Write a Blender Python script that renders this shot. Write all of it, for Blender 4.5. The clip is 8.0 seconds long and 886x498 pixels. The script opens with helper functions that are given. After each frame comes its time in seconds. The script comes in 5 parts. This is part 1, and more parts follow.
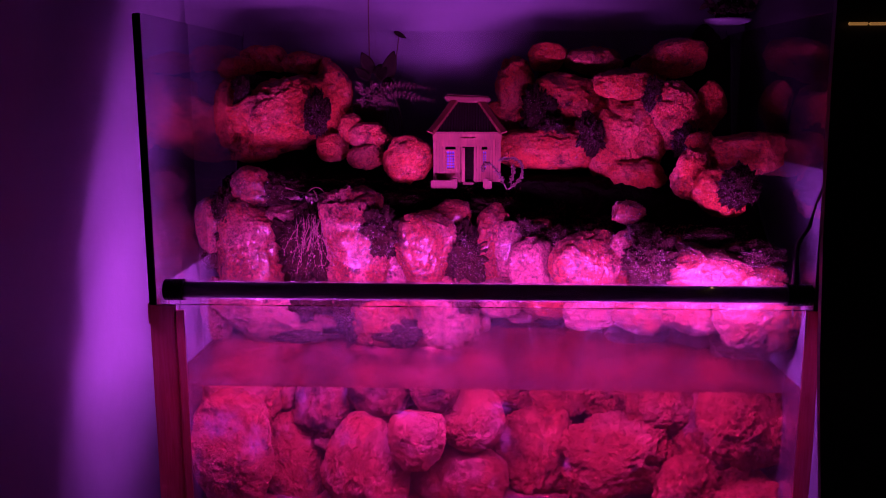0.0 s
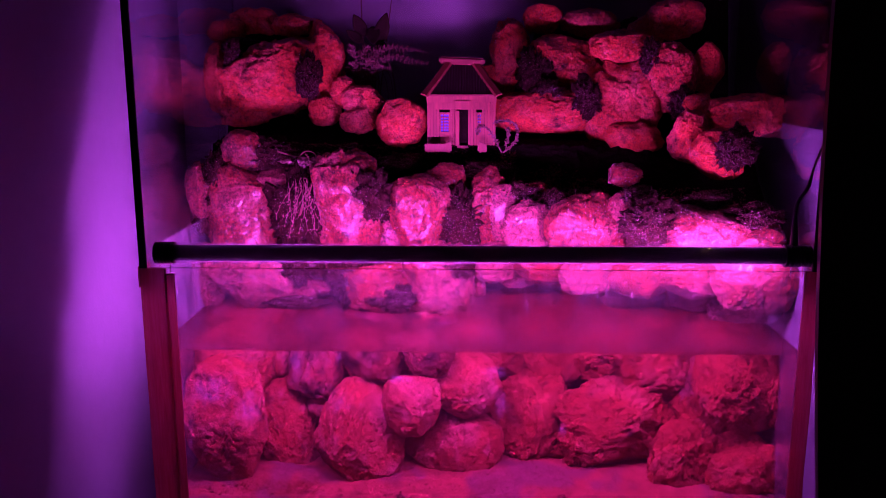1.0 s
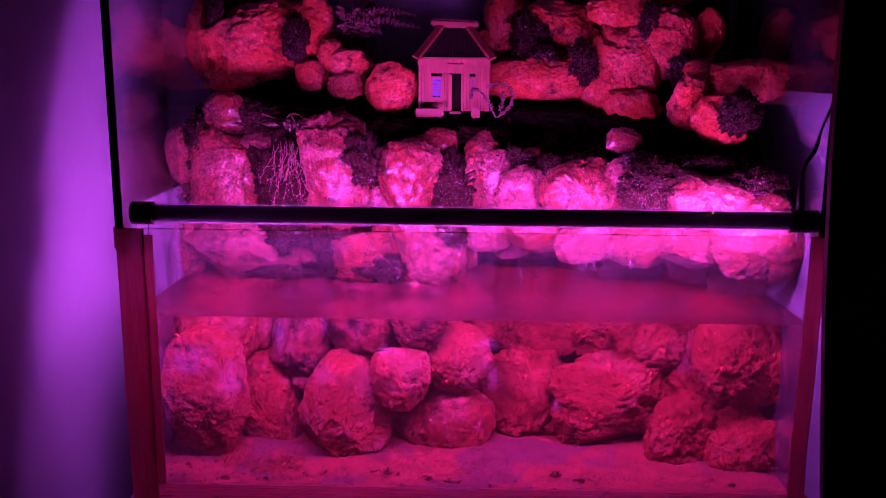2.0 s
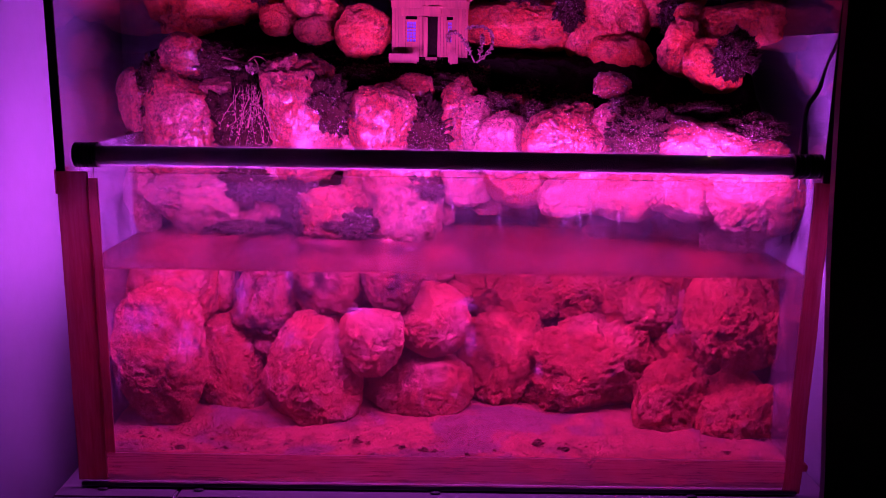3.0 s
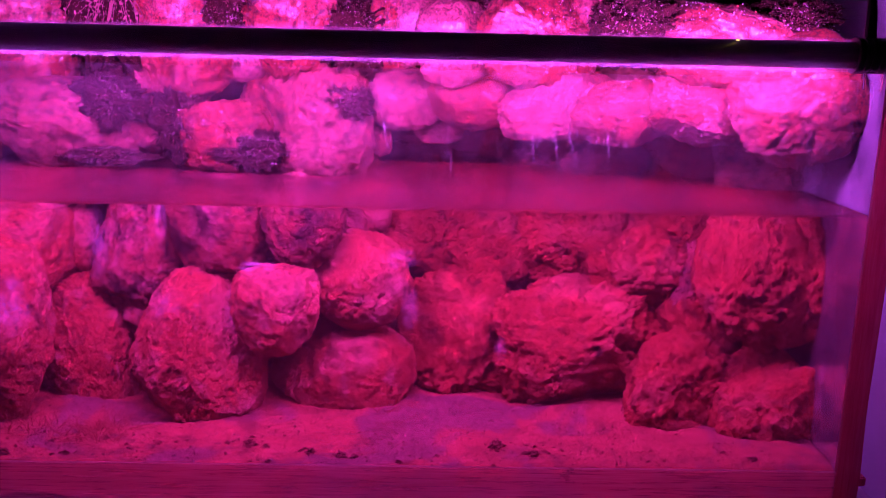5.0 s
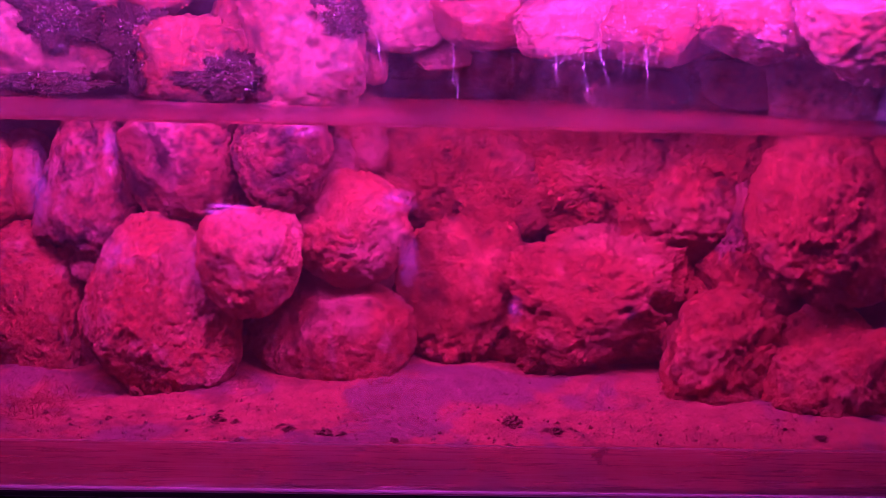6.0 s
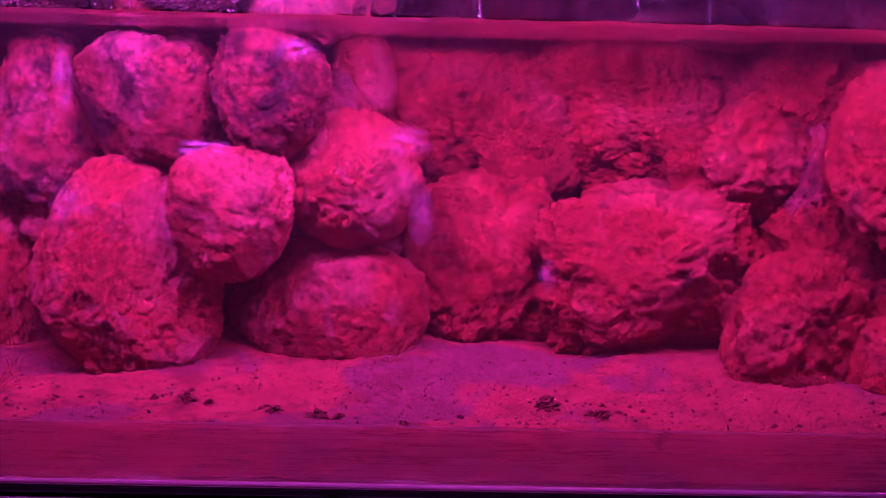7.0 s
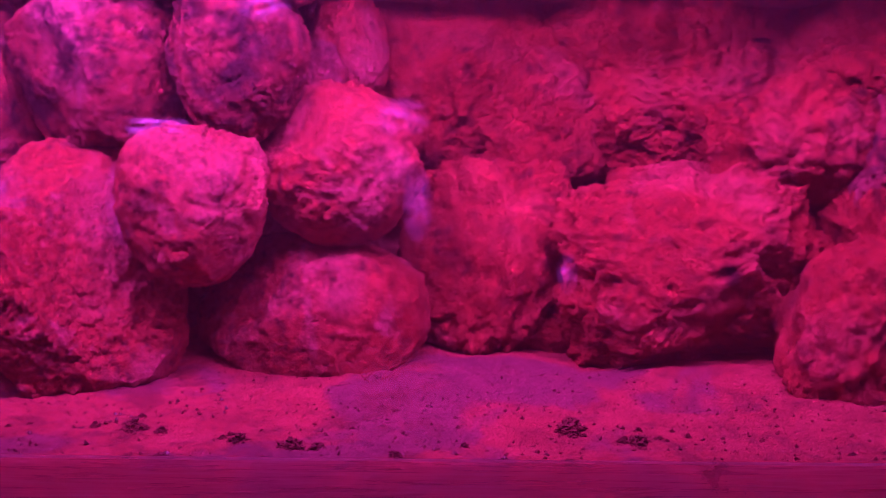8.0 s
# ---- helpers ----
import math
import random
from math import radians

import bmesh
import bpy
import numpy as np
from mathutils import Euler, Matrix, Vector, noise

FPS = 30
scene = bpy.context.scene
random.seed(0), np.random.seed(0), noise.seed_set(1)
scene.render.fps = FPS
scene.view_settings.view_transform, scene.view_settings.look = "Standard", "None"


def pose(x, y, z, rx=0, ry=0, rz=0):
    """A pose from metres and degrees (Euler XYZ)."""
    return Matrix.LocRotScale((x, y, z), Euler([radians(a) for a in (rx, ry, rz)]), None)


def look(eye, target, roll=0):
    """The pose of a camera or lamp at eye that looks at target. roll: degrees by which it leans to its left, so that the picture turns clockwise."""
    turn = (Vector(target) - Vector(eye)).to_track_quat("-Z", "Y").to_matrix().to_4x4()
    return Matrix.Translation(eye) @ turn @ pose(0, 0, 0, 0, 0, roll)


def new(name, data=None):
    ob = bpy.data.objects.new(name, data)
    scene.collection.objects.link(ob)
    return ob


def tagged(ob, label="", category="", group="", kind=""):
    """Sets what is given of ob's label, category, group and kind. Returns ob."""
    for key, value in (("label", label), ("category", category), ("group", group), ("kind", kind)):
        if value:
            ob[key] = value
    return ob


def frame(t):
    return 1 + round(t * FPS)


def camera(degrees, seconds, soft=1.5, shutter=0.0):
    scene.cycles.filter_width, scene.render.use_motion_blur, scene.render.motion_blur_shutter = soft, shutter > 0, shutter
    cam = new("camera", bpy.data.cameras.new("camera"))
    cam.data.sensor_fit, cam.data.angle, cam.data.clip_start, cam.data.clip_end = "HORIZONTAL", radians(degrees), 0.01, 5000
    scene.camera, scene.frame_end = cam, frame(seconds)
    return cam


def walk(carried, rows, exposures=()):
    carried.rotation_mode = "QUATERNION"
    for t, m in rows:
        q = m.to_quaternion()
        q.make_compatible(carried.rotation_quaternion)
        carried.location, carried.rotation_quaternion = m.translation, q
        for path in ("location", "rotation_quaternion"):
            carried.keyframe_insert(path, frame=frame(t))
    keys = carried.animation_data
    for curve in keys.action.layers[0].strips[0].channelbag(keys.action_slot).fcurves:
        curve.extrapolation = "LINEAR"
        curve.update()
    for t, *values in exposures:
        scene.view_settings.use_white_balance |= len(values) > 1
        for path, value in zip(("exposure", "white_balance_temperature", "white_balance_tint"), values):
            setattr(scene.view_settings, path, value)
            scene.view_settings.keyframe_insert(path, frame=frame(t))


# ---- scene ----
cam = camera(53.5, 8.0, soft=0.8)
PATH = [
    (0, (-0.004, -0.022, 0.61), (-0.084, 1.944, 0.255), -0.0),
    (0.5, (0.002, -0.019, 0.598), (-0.066, 1.943, 0.213), -0.2),
    (1, (-0.005, -0.011, 0.588), (-0.071, 1.946, 0.184), -0.1),
    (1.5, (-0.013, 0.003, 0.57), (-0.069, 1.96, 0.164), 0.2),
    (3, (-0.011, 0.096, 0.473), (0.008, 2.051, 0.052), 1.0),
    (3.5, (-0.009, 0.145, 0.456), (0.024, 2.096, 0.016), 1.1),
    (4, (0.002, 0.221, 0.425), (0.048, 2.172, -0.013), 1.2),
    (4.5, (0.028, 0.295, 0.401), (0.08, 2.244, -0.048), 1.3),
    (4.7, (0.038, 0.319, 0.389), (0.088, 2.267, -0.061), 1.3),
    (5.8, (0.058, 0.449, 0.316), (0.079, 2.399, -0.128), 1.4),
    (6, (0.05, 0.469, 0.301), (0.087, 2.415, -0.16), 1.3),
    (6.5, (0.039, 0.524, 0.25), (0.073, 2.476, -0.183), 1.3),
    (7, (0.043, 0.568, 0.227), (0.071, 2.526, -0.176), 1.4),
    (7.5, (0.044, 0.621, 0.211), (0.056, 2.582, -0.185), 1.6),
    (8, (0.052, 0.654, 0.199), (0.047, 2.619, -0.175), 0.5),
]
walk(cam, [(t, look(eye, target, roll)) for t, eye, target, roll in PATH], exposures=[(0.0,-0.25),(1.0,0.03),(1.5,0.03),(3.0,0.2),(4.5,0.34),(6.5,0.42),(8.0,0.42)])

# ---- world and light ----
world = bpy.data.worlds.new("night_room")
scene.world = world
world.use_nodes = True
world.node_tree.nodes["Background"].inputs["Color"].default_value = (0.55, 0.35, 0.8, 1)
world.node_tree.nodes["Background"].inputs["Strength"].default_value = 0.0015

TUBE_Y, TUBE_Z = 1.015, 0.3700
LED_DIR = Vector((0, 0.945, -0.33)).normalized()
LED_POS = Vector((0.000, TUBE_Y, TUBE_Z)) + LED_DIR * 0.0005
# the tube's LED row towards the rocks, plus an added fill towards the sand
for energy, row_dir, drop in ((7.4, Vector((0, 0.998, -0.05)), 0.0008), (4.0, Vector((0, 0.42, -0.91)), -0.0008)):
    lamp_data = bpy.data.lights.new("led_and_fill_light", "AREA")
    lamp_data.shape, lamp_data.size, lamp_data.size_y = "RECTANGLE", 0.69, 0.004
    lamp_data.energy = energy
    lamp_data.color = (0.62, 0.077, 0.98)
    lamp = new("led_and_fill_light", lamp_data)
    lamp.matrix_world = look(LED_POS + Vector((0, 0, drop)), LED_POS + Vector((0, 0, drop)) + row_dir)


# ---- numeric noise ----
def lattice(ix, iy, iz, seed):
    h = (ix * 374761393 + iy * 668265263 + iz * 1274126177 + seed * 144269504) & 0xFFFFFFFF
    h = ((h ^ (h >> 13)) * 1103515245) & 0xFFFFFFFF
    h = ((h ^ (h >> 16)) * 2246822519) & 0xFFFFFFFF
    return ((h ^ (h >> 15)) & 0xFFFFFF) / float(0xFFFFFF) * 2 - 1


def value_noise(p, seed=0):
    i = np.floor(p).astype(np.int64)
    f = p - i
    f = f * f * f * (f * (f * 6 - 15) + 10)
    out = 0
    for dx in (0, 1):
        for dy in (0, 1):
            for dz in (0, 1):
                w = (f[:, 0] if dx else 1 - f[:, 0]) * (f[:, 1] if dy else 1 - f[:, 1]) * (f[:, 2] if dz else 1 - f[:, 2])
                out = out + w * lattice(i[:, 0] + dx, i[:, 1] + dy, i[:, 2] + dz, seed)
    return out


def fbm(p, seed=0, octaves=4, gain=0.5):
    out, amp = 0, 1.0
    for k in range(octaves):
        out = out + amp * value_noise(p * 2.0 ** k + 17.3 * k, seed + k)
        amp *= gain
    return out


def ridged(p, seed=0, octaves=3):
    out, amp = 0, 1.0
    for k in range(octaves):
        out = out + amp * (1 - 2 * np.abs(value_noise(p * 2.0 ** k + 9.1 * k, seed + k)))
        amp *= 0.5
    return out


# ---- material helpers ----
class Nodes:
    def __init__(self, name):
        self.mat = bpy.data.materials.new(name)
        self.mat.use_nodes = True
        self.tree = self.mat.node_tree
        self.bsdf = self.tree.nodes["Principled BSDF"]
        self.out = self.tree.nodes["Material Output"]

    def add(self, kind, **values):
        n = self.tree.nodes.new(kind)
        for key, v in values.items():
            n.inputs[key.replace("_", " ")].default_value = v
        return n

    def link(self, a, b):
        self.tree.links.new(a, b)

    def coords(self, jitter=True, stretch=(1, 1, 1)):
        c = self.add("ShaderNodeTexCoord")
        m = self.add("ShaderNodeMapping")
        m.inputs["Scale"].default_value = stretch
        self.link(c.outputs["Object"], m.inputs["Vector"])
        if jitter:
            info = self.add("ShaderNodeObjectInfo")
            mul = self.add("ShaderNodeMath")
            mul.operation = "MULTIPLY"
            mul.inputs[1].default_value = 7.0
            self.link(info.outputs["Random"], mul.inputs[0])
            self.link(mul.outputs[0], m.inputs["Location"])
        return m.outputs["Vector"]

    def noise(self, vec, scale, detail=6, rough=0.6, distort=0.0):
        n = self.add("ShaderNodeTexNoise", Scale=scale, Detail=detail, Roughness=rough, Distortion=distort)
        self.link(vec, n.inputs["Vector"])
        return n.outputs["Fac"]

    def ramp(self, fac, *stops):
        r = self.add("ShaderNodeValToRGB")
        while len(r.color_ramp.elements) < len(stops):
            r.color_ramp.elements.new(0.5)
        for e, (p, c) in zip(r.color_ramp.elements, stops):
            e.position = p
            e.color = (*c, 1) if len(c) == 3 else c
        self.link(fac, r.inputs["Fac"])
        return r.outputs["Color"]

    def mix(self, fac, a, b, mode="MIX"):
        n = self.add("ShaderNodeMix")
        n.data_type, n.blend_type = "RGBA", mode
        for slot, v in ((0, fac), (6, a), (7, b)):
            if isinstance(v, (int, float)):
                n.inputs[slot].default_value = v
            elif isinstance(v, tuple):
                n.inputs[slot].default_value = (*v, 1)
            else:
                self.link(v, n.inputs[slot])
        return n.outputs[2]

    def step(self, fac, lo, hi):
        m = self.add("ShaderNodeMapRange")
        m.inputs["From Min"].default_value, m.inputs["From Max"].default_value = lo, hi
        self.link(fac, m.inputs["Value"])
        return m.outputs["Result"]

    def bump(self, height, distance, strength=1.0, normal=None):
        b = self.add("ShaderNodeBump", Strength=strength, Distance=distance)
        self.link(height, b.inputs["Height"])
        if normal is not None:
            self.link(normal, b.inputs["Normal"])
        return b.outputs["Normal"]

    def finish(self, color, rough, normal=None, metallic=0.0, spec=None):
        if isinstance(color, tuple):
            self.bsdf.inputs["Base Color"].default_value = (*color, 1)
        else:
            self.link(color, self.bsdf.inputs["Base Color"])
        if isinstance(rough, (int, float)):
            self.bsdf.inputs["Roughness"].default_value = rough
        else:
            self.link(rough, self.bsdf.inputs["Roughness"])
        if normal is not None:
            self.link(normal, self.bsdf.inputs["Normal"])
        self.bsdf.inputs["Metallic"].default_value = metallic
        if spec is not None:
            self.bsdf.inputs["Specular IOR Level"].default_value = spec
        return self.mat


def rock_material(name, dark, mid, pale, grime, pale_amount, rough_lo, rough_hi, bump_size=1.0, wet=0.0, crumbs=0.85, stains=0.52, chalky=0.6, own_hue=0.0, grainy=1.0, spec=0.5):
    n = Nodes(name)
    v = n.coords()
    big = n.noise(v, 16, 4, 0.55, 0.4)
    col = n.ramp(big, (0.30, dark), (0.50, mid), (0.72, pale))
    patch = n.step(n.noise(v, 26, 6, 0.65, 0.8), 0.60 - pale_amount, 0.66 - pale_amount)
    col = n.mix(n.mix(0.65, (0, 0, 0), patch), col, pale)
    if own_hue:
        info = n.add("ShaderNodeObjectInfo")
        col = n.mix(n.ramp(info.outputs["Random"], (0.55, (0, 0, 0)), (1.0, (own_hue, own_hue, own_hue))), col, pale)
    stain = n.step(n.noise(v, 34, 8, 0.7, 0.3), stains, stains + 0.12)
    col = n.mix(stain, col, grime)
    worn = n.step(n.noise(v, 13, 4, 0.6, 0.6), 0.36, 0.56)
    crumb = n.step(n.noise(v, 105, 8, 0.78, 0.2), 0.53, 0.60)
    col = n.mix(n.mix(1.0, n.mix(crumbs, (0, 0, 0), crumb), worn, "MULTIPLY"), col, grime)
    chalk = n.step(n.noise(v, 88, 7, 0.78, 0.5), 0.57, 0.64)
    col = n.mix(n.mix(chalky, (0, 0, 0), chalk), col, pale)
    grain = n.noise(v, 300, 5, 0.75)
    col = n.mix(0.8 * grainy, col, n.ramp(grain, (0.38, (0.12, 0.08, 0.10)), (0.50, (0.78, 0.76, 0.78)), (0.58, (1, 1, 1))), "MULTIPLY")
    mottle = n.noise(v, 135, 6, 0.7, 0.6)
    col = n.mix(0.7 * grainy, col, n.ramp(mottle, (0.36, (0.30, 0.20, 0.22)), (0.52, (0.9, 0.9, 0.9)), (0.60, (1, 1, 1))), "MULTIPLY")
    dot = n.step(n.noise(v, 420, 4, 0.7), 0.61, 0.66)
    col = n.mix(n.mix(0.4, (0, 0, 0), dot), col, pale)
    vor = n.add("ShaderNodeTexVoronoi", Scale=150.0)
    n.link(v, vor.inputs["Vector"])
    pit = n.step(vor.outputs["Distance"], 0.0, 0.45)
    relief = n.mix(1.0, n.noise(v, 70, 9, 0.72), n.ramp(worn, (0.0, (0.35, 0.35, 0.35)), (1.0, (1, 1, 1))), "MULTIPLY")
    nor = n.bump(relief, 0.0075 * bump_size, 1.0)
    nor = n.bump(pit, 0.0012 * bump_size, 0.6, nor)
    nor = n.bump(grain, 0.0020 * bump_size, 1.0, nor)
    rough = n.add("ShaderNodeMapRange")
    rough.inputs["To Min"].default_value, rough.inputs["To Max"].default_value = rough_lo, rough_hi
    n.link(n.noise(v, 55, 4, 0.6), rough.inputs["Value"])
    if wet:
        n.bsdf.inputs["Coat Weight"].default_value = wet
        n.bsdf.inputs["Coat Roughness"].default_value = 0.05
        n.bsdf.inputs["Coat IOR"].default_value = 1.45
        n.link(n.bump(n.noise(v, 380, 3, 0.5, 1.8), 0.00045, 1.0), n.bsdf.inputs["Coat Normal"])
    return n.finish(col, rough.outputs["Result"], nor, 0.0, spec)


def plain_material(name, color, rough, grain=120.0, amount=0.35, bump=0.0004, metallic=0.0, stretch=(1, 1, 1), jitter=True):
    n = Nodes(name)
    v = n.coords(jitter, stretch)
    a = n.noise(v, grain, 6, 0.65)
    b = n.noise(v, grain * 0.12, 4, 0.6, 0.5)
    dull = tuple(c * (1 - amount) for c in color)
    lit = tuple(min(1, c * (1 + amount * 0.4)) for c in color)
    col = n.mix(0.5, n.ramp(a, (0.3, dull), (0.7, lit)), n.ramp(b, (0.3, dull), (0.7, lit)))
    return n.finish(col, rough, n.bump(a, bump, 0.8), metallic)


# terrace rock darkened and upper rock lightened to even out the lamp's falloff
ROCK_WET = rock_material("wet_terrace_rock", (0.19, 0.010, 0.005), (0.26, 0.030, 0.018), (0.36, 0.115, 0.110), (0.030, 0.004, 0.003), 0.0, 0.6, 0.9, 1.8, 0.9, 0.8, 0.57, 0.3, 0.8, 1.0, 0.25)
ROCK_LIGHTENED = rock_material("lightened_upper_rock", (0.66, 0.050, 0.020), (0.80, 0.09, 0.042), (0.88, 0.23, 0.165), (0.10, 0.014, 0.010), 0.0, 0.5, 0.9, 2.2, 0.45, 0.75, 0.55, 0.5, 0.2, 0.45, 0.3)
ROCK_SUNK = rock_material("silted_rock", (0.36, 0.036, 0.023), (0.46, 0.075, 0.050), (0.55, 0.22, 0.20), (0.09, 0.014, 0.011), 0.02, 0.7, 0.95, 1.4, 0.0, 0.7, 0.57, 0.45, 0.0, 0.6, 0.3)
# algae stains; the dark base also dims rocks close under the surface
ROCK_ALGAE_DIMMED = rock_material("dimmed_algae_stained_rock", (0.22, 0.032, 0.027), (0.32, 0.062, 0.052), (0.42, 0.18, 0.18), (0.045, 0.012, 0.015), 0.02, 0.7, 0.95, 1.4, 0.0, 0.8, 0.50, 0.5, 0.0, 0.6, 0.3)
ROCK_CRAG = rock_material("porous_silted_rock", (0.32, 0.028, 0.017), (0.42, 0.052, 0.031), (0.50, 0.13, 0.10), (0.055, 0.009, 0.007), -0.02, 0.7, 0.95, 1.5, 0.0, 0.7, 0.56, 0.4, 0.0, 0.6, 0.3)
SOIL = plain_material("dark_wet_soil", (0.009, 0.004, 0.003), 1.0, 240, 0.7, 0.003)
MUD = plain_material("brown_backing_mud", (0.22, 0.07, 0.045), 0.7, 120, 0.75, 0.006)
MOSS = plain_material("dark_green_moss", (0.020, 0.0045, 0.003), 0.8, 420, 0.75, 0.004)
MOSS_TIP = plain_material("pale_moss_tips", (0.050, 0.009, 0.007), 0.45, 300, 0.5, 0.0002)
CRUMB = plain_material("reddish_soil_crumb", (0.13, 0.018, 0.012), 0.6, 300, 0.6, 0.0003)
GRIT_GLINT = plain_material("pale_grit_and_glint", (0.62, 0.45, 0.46), 0.15, 300, 0.4, 0.0001)
# near-black base puts the back-lit shade of the leaves into their colour
LEAF = plain_material("backlit_dark_leaf", (0.013, 0.007, 0.004), 0.85, 90, 0.4, 0.0003)
LEAF_PALE = plain_material("pale_succulent_leaf", (0.10, 0.036, 0.032), 0.5, 150, 0.3, 0.0002)
FERN_LEAF = plain_material("dull_fern_leaf", (0.13, 0.036, 0.034), 0.7, 150, 0.4, 0.0002)
ROOT = plain_material("pale_root", (0.085, 0.032, 0.027), 0.6, 200, 0.4, 0.0002)
TWIG = plain_material("dry_twig", (0.14, 0.042, 0.03), 0.7, 200, 0.4, 0.0003)
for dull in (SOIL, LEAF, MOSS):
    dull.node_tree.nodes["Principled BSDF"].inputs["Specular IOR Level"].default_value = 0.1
BLACK = plain_material("black_plastic", (0.012, 0.011, 0.013), 0.35, 300, 0.3, 0.0001)
RUBBER = plain_material("black_silicone", (0.010, 0.009, 0.011), 0.6, 200, 0.3, 0.0003)
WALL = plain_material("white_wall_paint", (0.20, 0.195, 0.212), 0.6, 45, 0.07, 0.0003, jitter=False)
TABLE = plain_material("white_table_top", (0.12, 0.098, 0.108), 0.35, 60, 0.12, 0.0002, jitter=False)
# white paint darkened to match the weak light on the side wall
WALL_DIMMED = plain_material("dimmed_white_wall_paint", (0.14, 0.137, 0.146), 0.6, 45, 0.07, 0.0003, jitter=False)
BOARD_AND_SHADE = plain_material("black_board_and_wall_shade", (0.010, 0.008, 0.009), 0.45, 40, 0.3, 0.0002)
ROOM_BOUNCE = plain_material("pale_bounce_room_paint", (0.62, 0.60, 0.60), 0.8, 10, 0.1, 0.0003)
BAMBOO = plain_material("pale_bamboo", (0.25, 0.056, 0.030), 0.6, 60, 0.55, 0.0003, stretch=(6, 6, 0.6))
ROOF_WOOD = plain_material("brown_roof_wood", (0.17, 0.032, 0.018), 0.6, 80, 0.4, 0.0004, stretch=(5, 1, 1))
ROOF_DARK = plain_material("dark_roof_slat", (0.035, 0.010, 0.008), 0.8, 120, 0.4, 0.0004)
WINDOW_BLUE = plain_material("blue_window_back", (0.10, 0.12, 0.55), 0.5, 100, 0.2, 0.0001)
ALGAE = plain_material("brown_hair_algae", (0.34, 0.065, 0.04), 0.8, 200, 0.5, 0.0003)
SILT = plain_material("dark_silt_clump", (0.11, 0.016, 0.011), 0.9, 300, 0.5, 0.001)


def wood_tape(name, stretch, see_through, tint, tone=1.0):
    n = Nodes(name)
    v = n.coords(False, stretch)
    streak = n.noise(v, 34, 7, 0.65, 0.6)
    v2 = n.coords(False)
    col = n.ramp(streak, (0.32, (0.58, 0.20, 0.21)), (0.52, (0.72, 0.30, 0.32)), (0.72, (0.80, 0.42, 0.45)))
    col = n.mix(1.0, col, (tone, tone * tone, tone * tone), "MULTIPLY")
    stain = n.step(n.noise(v2, 22, 6, 0.7), 0.66, 0.80)
    col = n.mix(stain, col, (0.10, 0.03, 0.02))
    n.finish(col, 0.45, n.bump(streak, 0.0006, 0.7))
    glow = n.add("ShaderNodeBsdfTranslucent")
    n.link(col, glow.inputs["Color"])
    m = n.add("ShaderNodeMixShader")
    m.inputs[0].default_value = 0.85
    n.link(n.bsdf.outputs[0], m.inputs[1])
    n.link(glow.outputs[0], m.inputs[2])
    thin = n.add("ShaderNodeBsdfTransparent")
    thin.inputs["Color"].default_value = (*tint, 1)
    sheer = n.add("ShaderNodeMixShader")
    sheer.inputs[0].default_value = see_through
    n.link(m.outputs[0], sheer.inputs[1])
    n.link(thin.outputs[0], sheer.inputs[2])
    n.link(sheer.outputs[0], n.out.inputs["Surface"])
    return n.mat


def sand():
    n = Nodes("silty_sand")
    v = n.coords(False)
    col = n.ramp(n.noise(v, 46, 8, 0.72, 0.3), (0.28, (0.17, 0.024, 0.016)), (0.50, (0.34, 0.054, 0.038)), (0.78, (0.46, 0.115, 0.092)))
    bare = n.step(n.noise(v, 7, 5, 0.65, 0.9), 0.50, 0.56)
    smear = n.ramp(n.noise(v, 24, 6, 0.7, 1.5), (0.35, (0.11, 0.034, 0.050)), (0.65, (0.23, 0.070, 0.088)))
    col = n.mix(n.mix(0.85, (0, 0, 0), bare), col, smear)
    mulm = n.step(n.noise(v, 21, 8, 0.78, 1.2), 0.53, 0.58)
    col = n.mix(n.mix(0.7, (0, 0, 0), mulm), col, (0.13, 0.017, 0.010))
    grain = n.noise(v, 420, 4, 0.75)
    col = n.mix(0.6, col, n.ramp(grain, (0.36, (0.35, 0.30, 0.32)), (0.52, (0.95, 0.95, 0.95)), (0.68, (1, 1, 1))), "MULTIPLY")
    fleck = n.step(n.noise(v, 150, 6, 0.75), 0.60, 0.65)
    col = n.mix(fleck, col, (0.075, 0.012, 0.010))
    shell = n.step(n.noise(v, 230, 3, 0.6), 0.69, 0.72)
    col = n.mix(shell, col, (0.46, 0.24, 0.26))
    nor = n.bump(grain, 0.0016, 0.9, n.bump(n.noise(v, 80, 8, 0.75), 0.006, 0.9))
    return n.finish(col, 0.9, nor)


def clear_glass(name="clear_glass", color=(0.97, 0.97, 0.98)):
    n = Nodes(name)
    n.bsdf.inputs["Transmission Weight"].default_value = 1.0
    n.bsdf.inputs["IOR"].default_value = 1.45
    n.bsdf.inputs["Roughness"].default_value = 0.0
    n.bsdf.inputs["Base Color"].default_value = (*color, 1)
    return n.mat


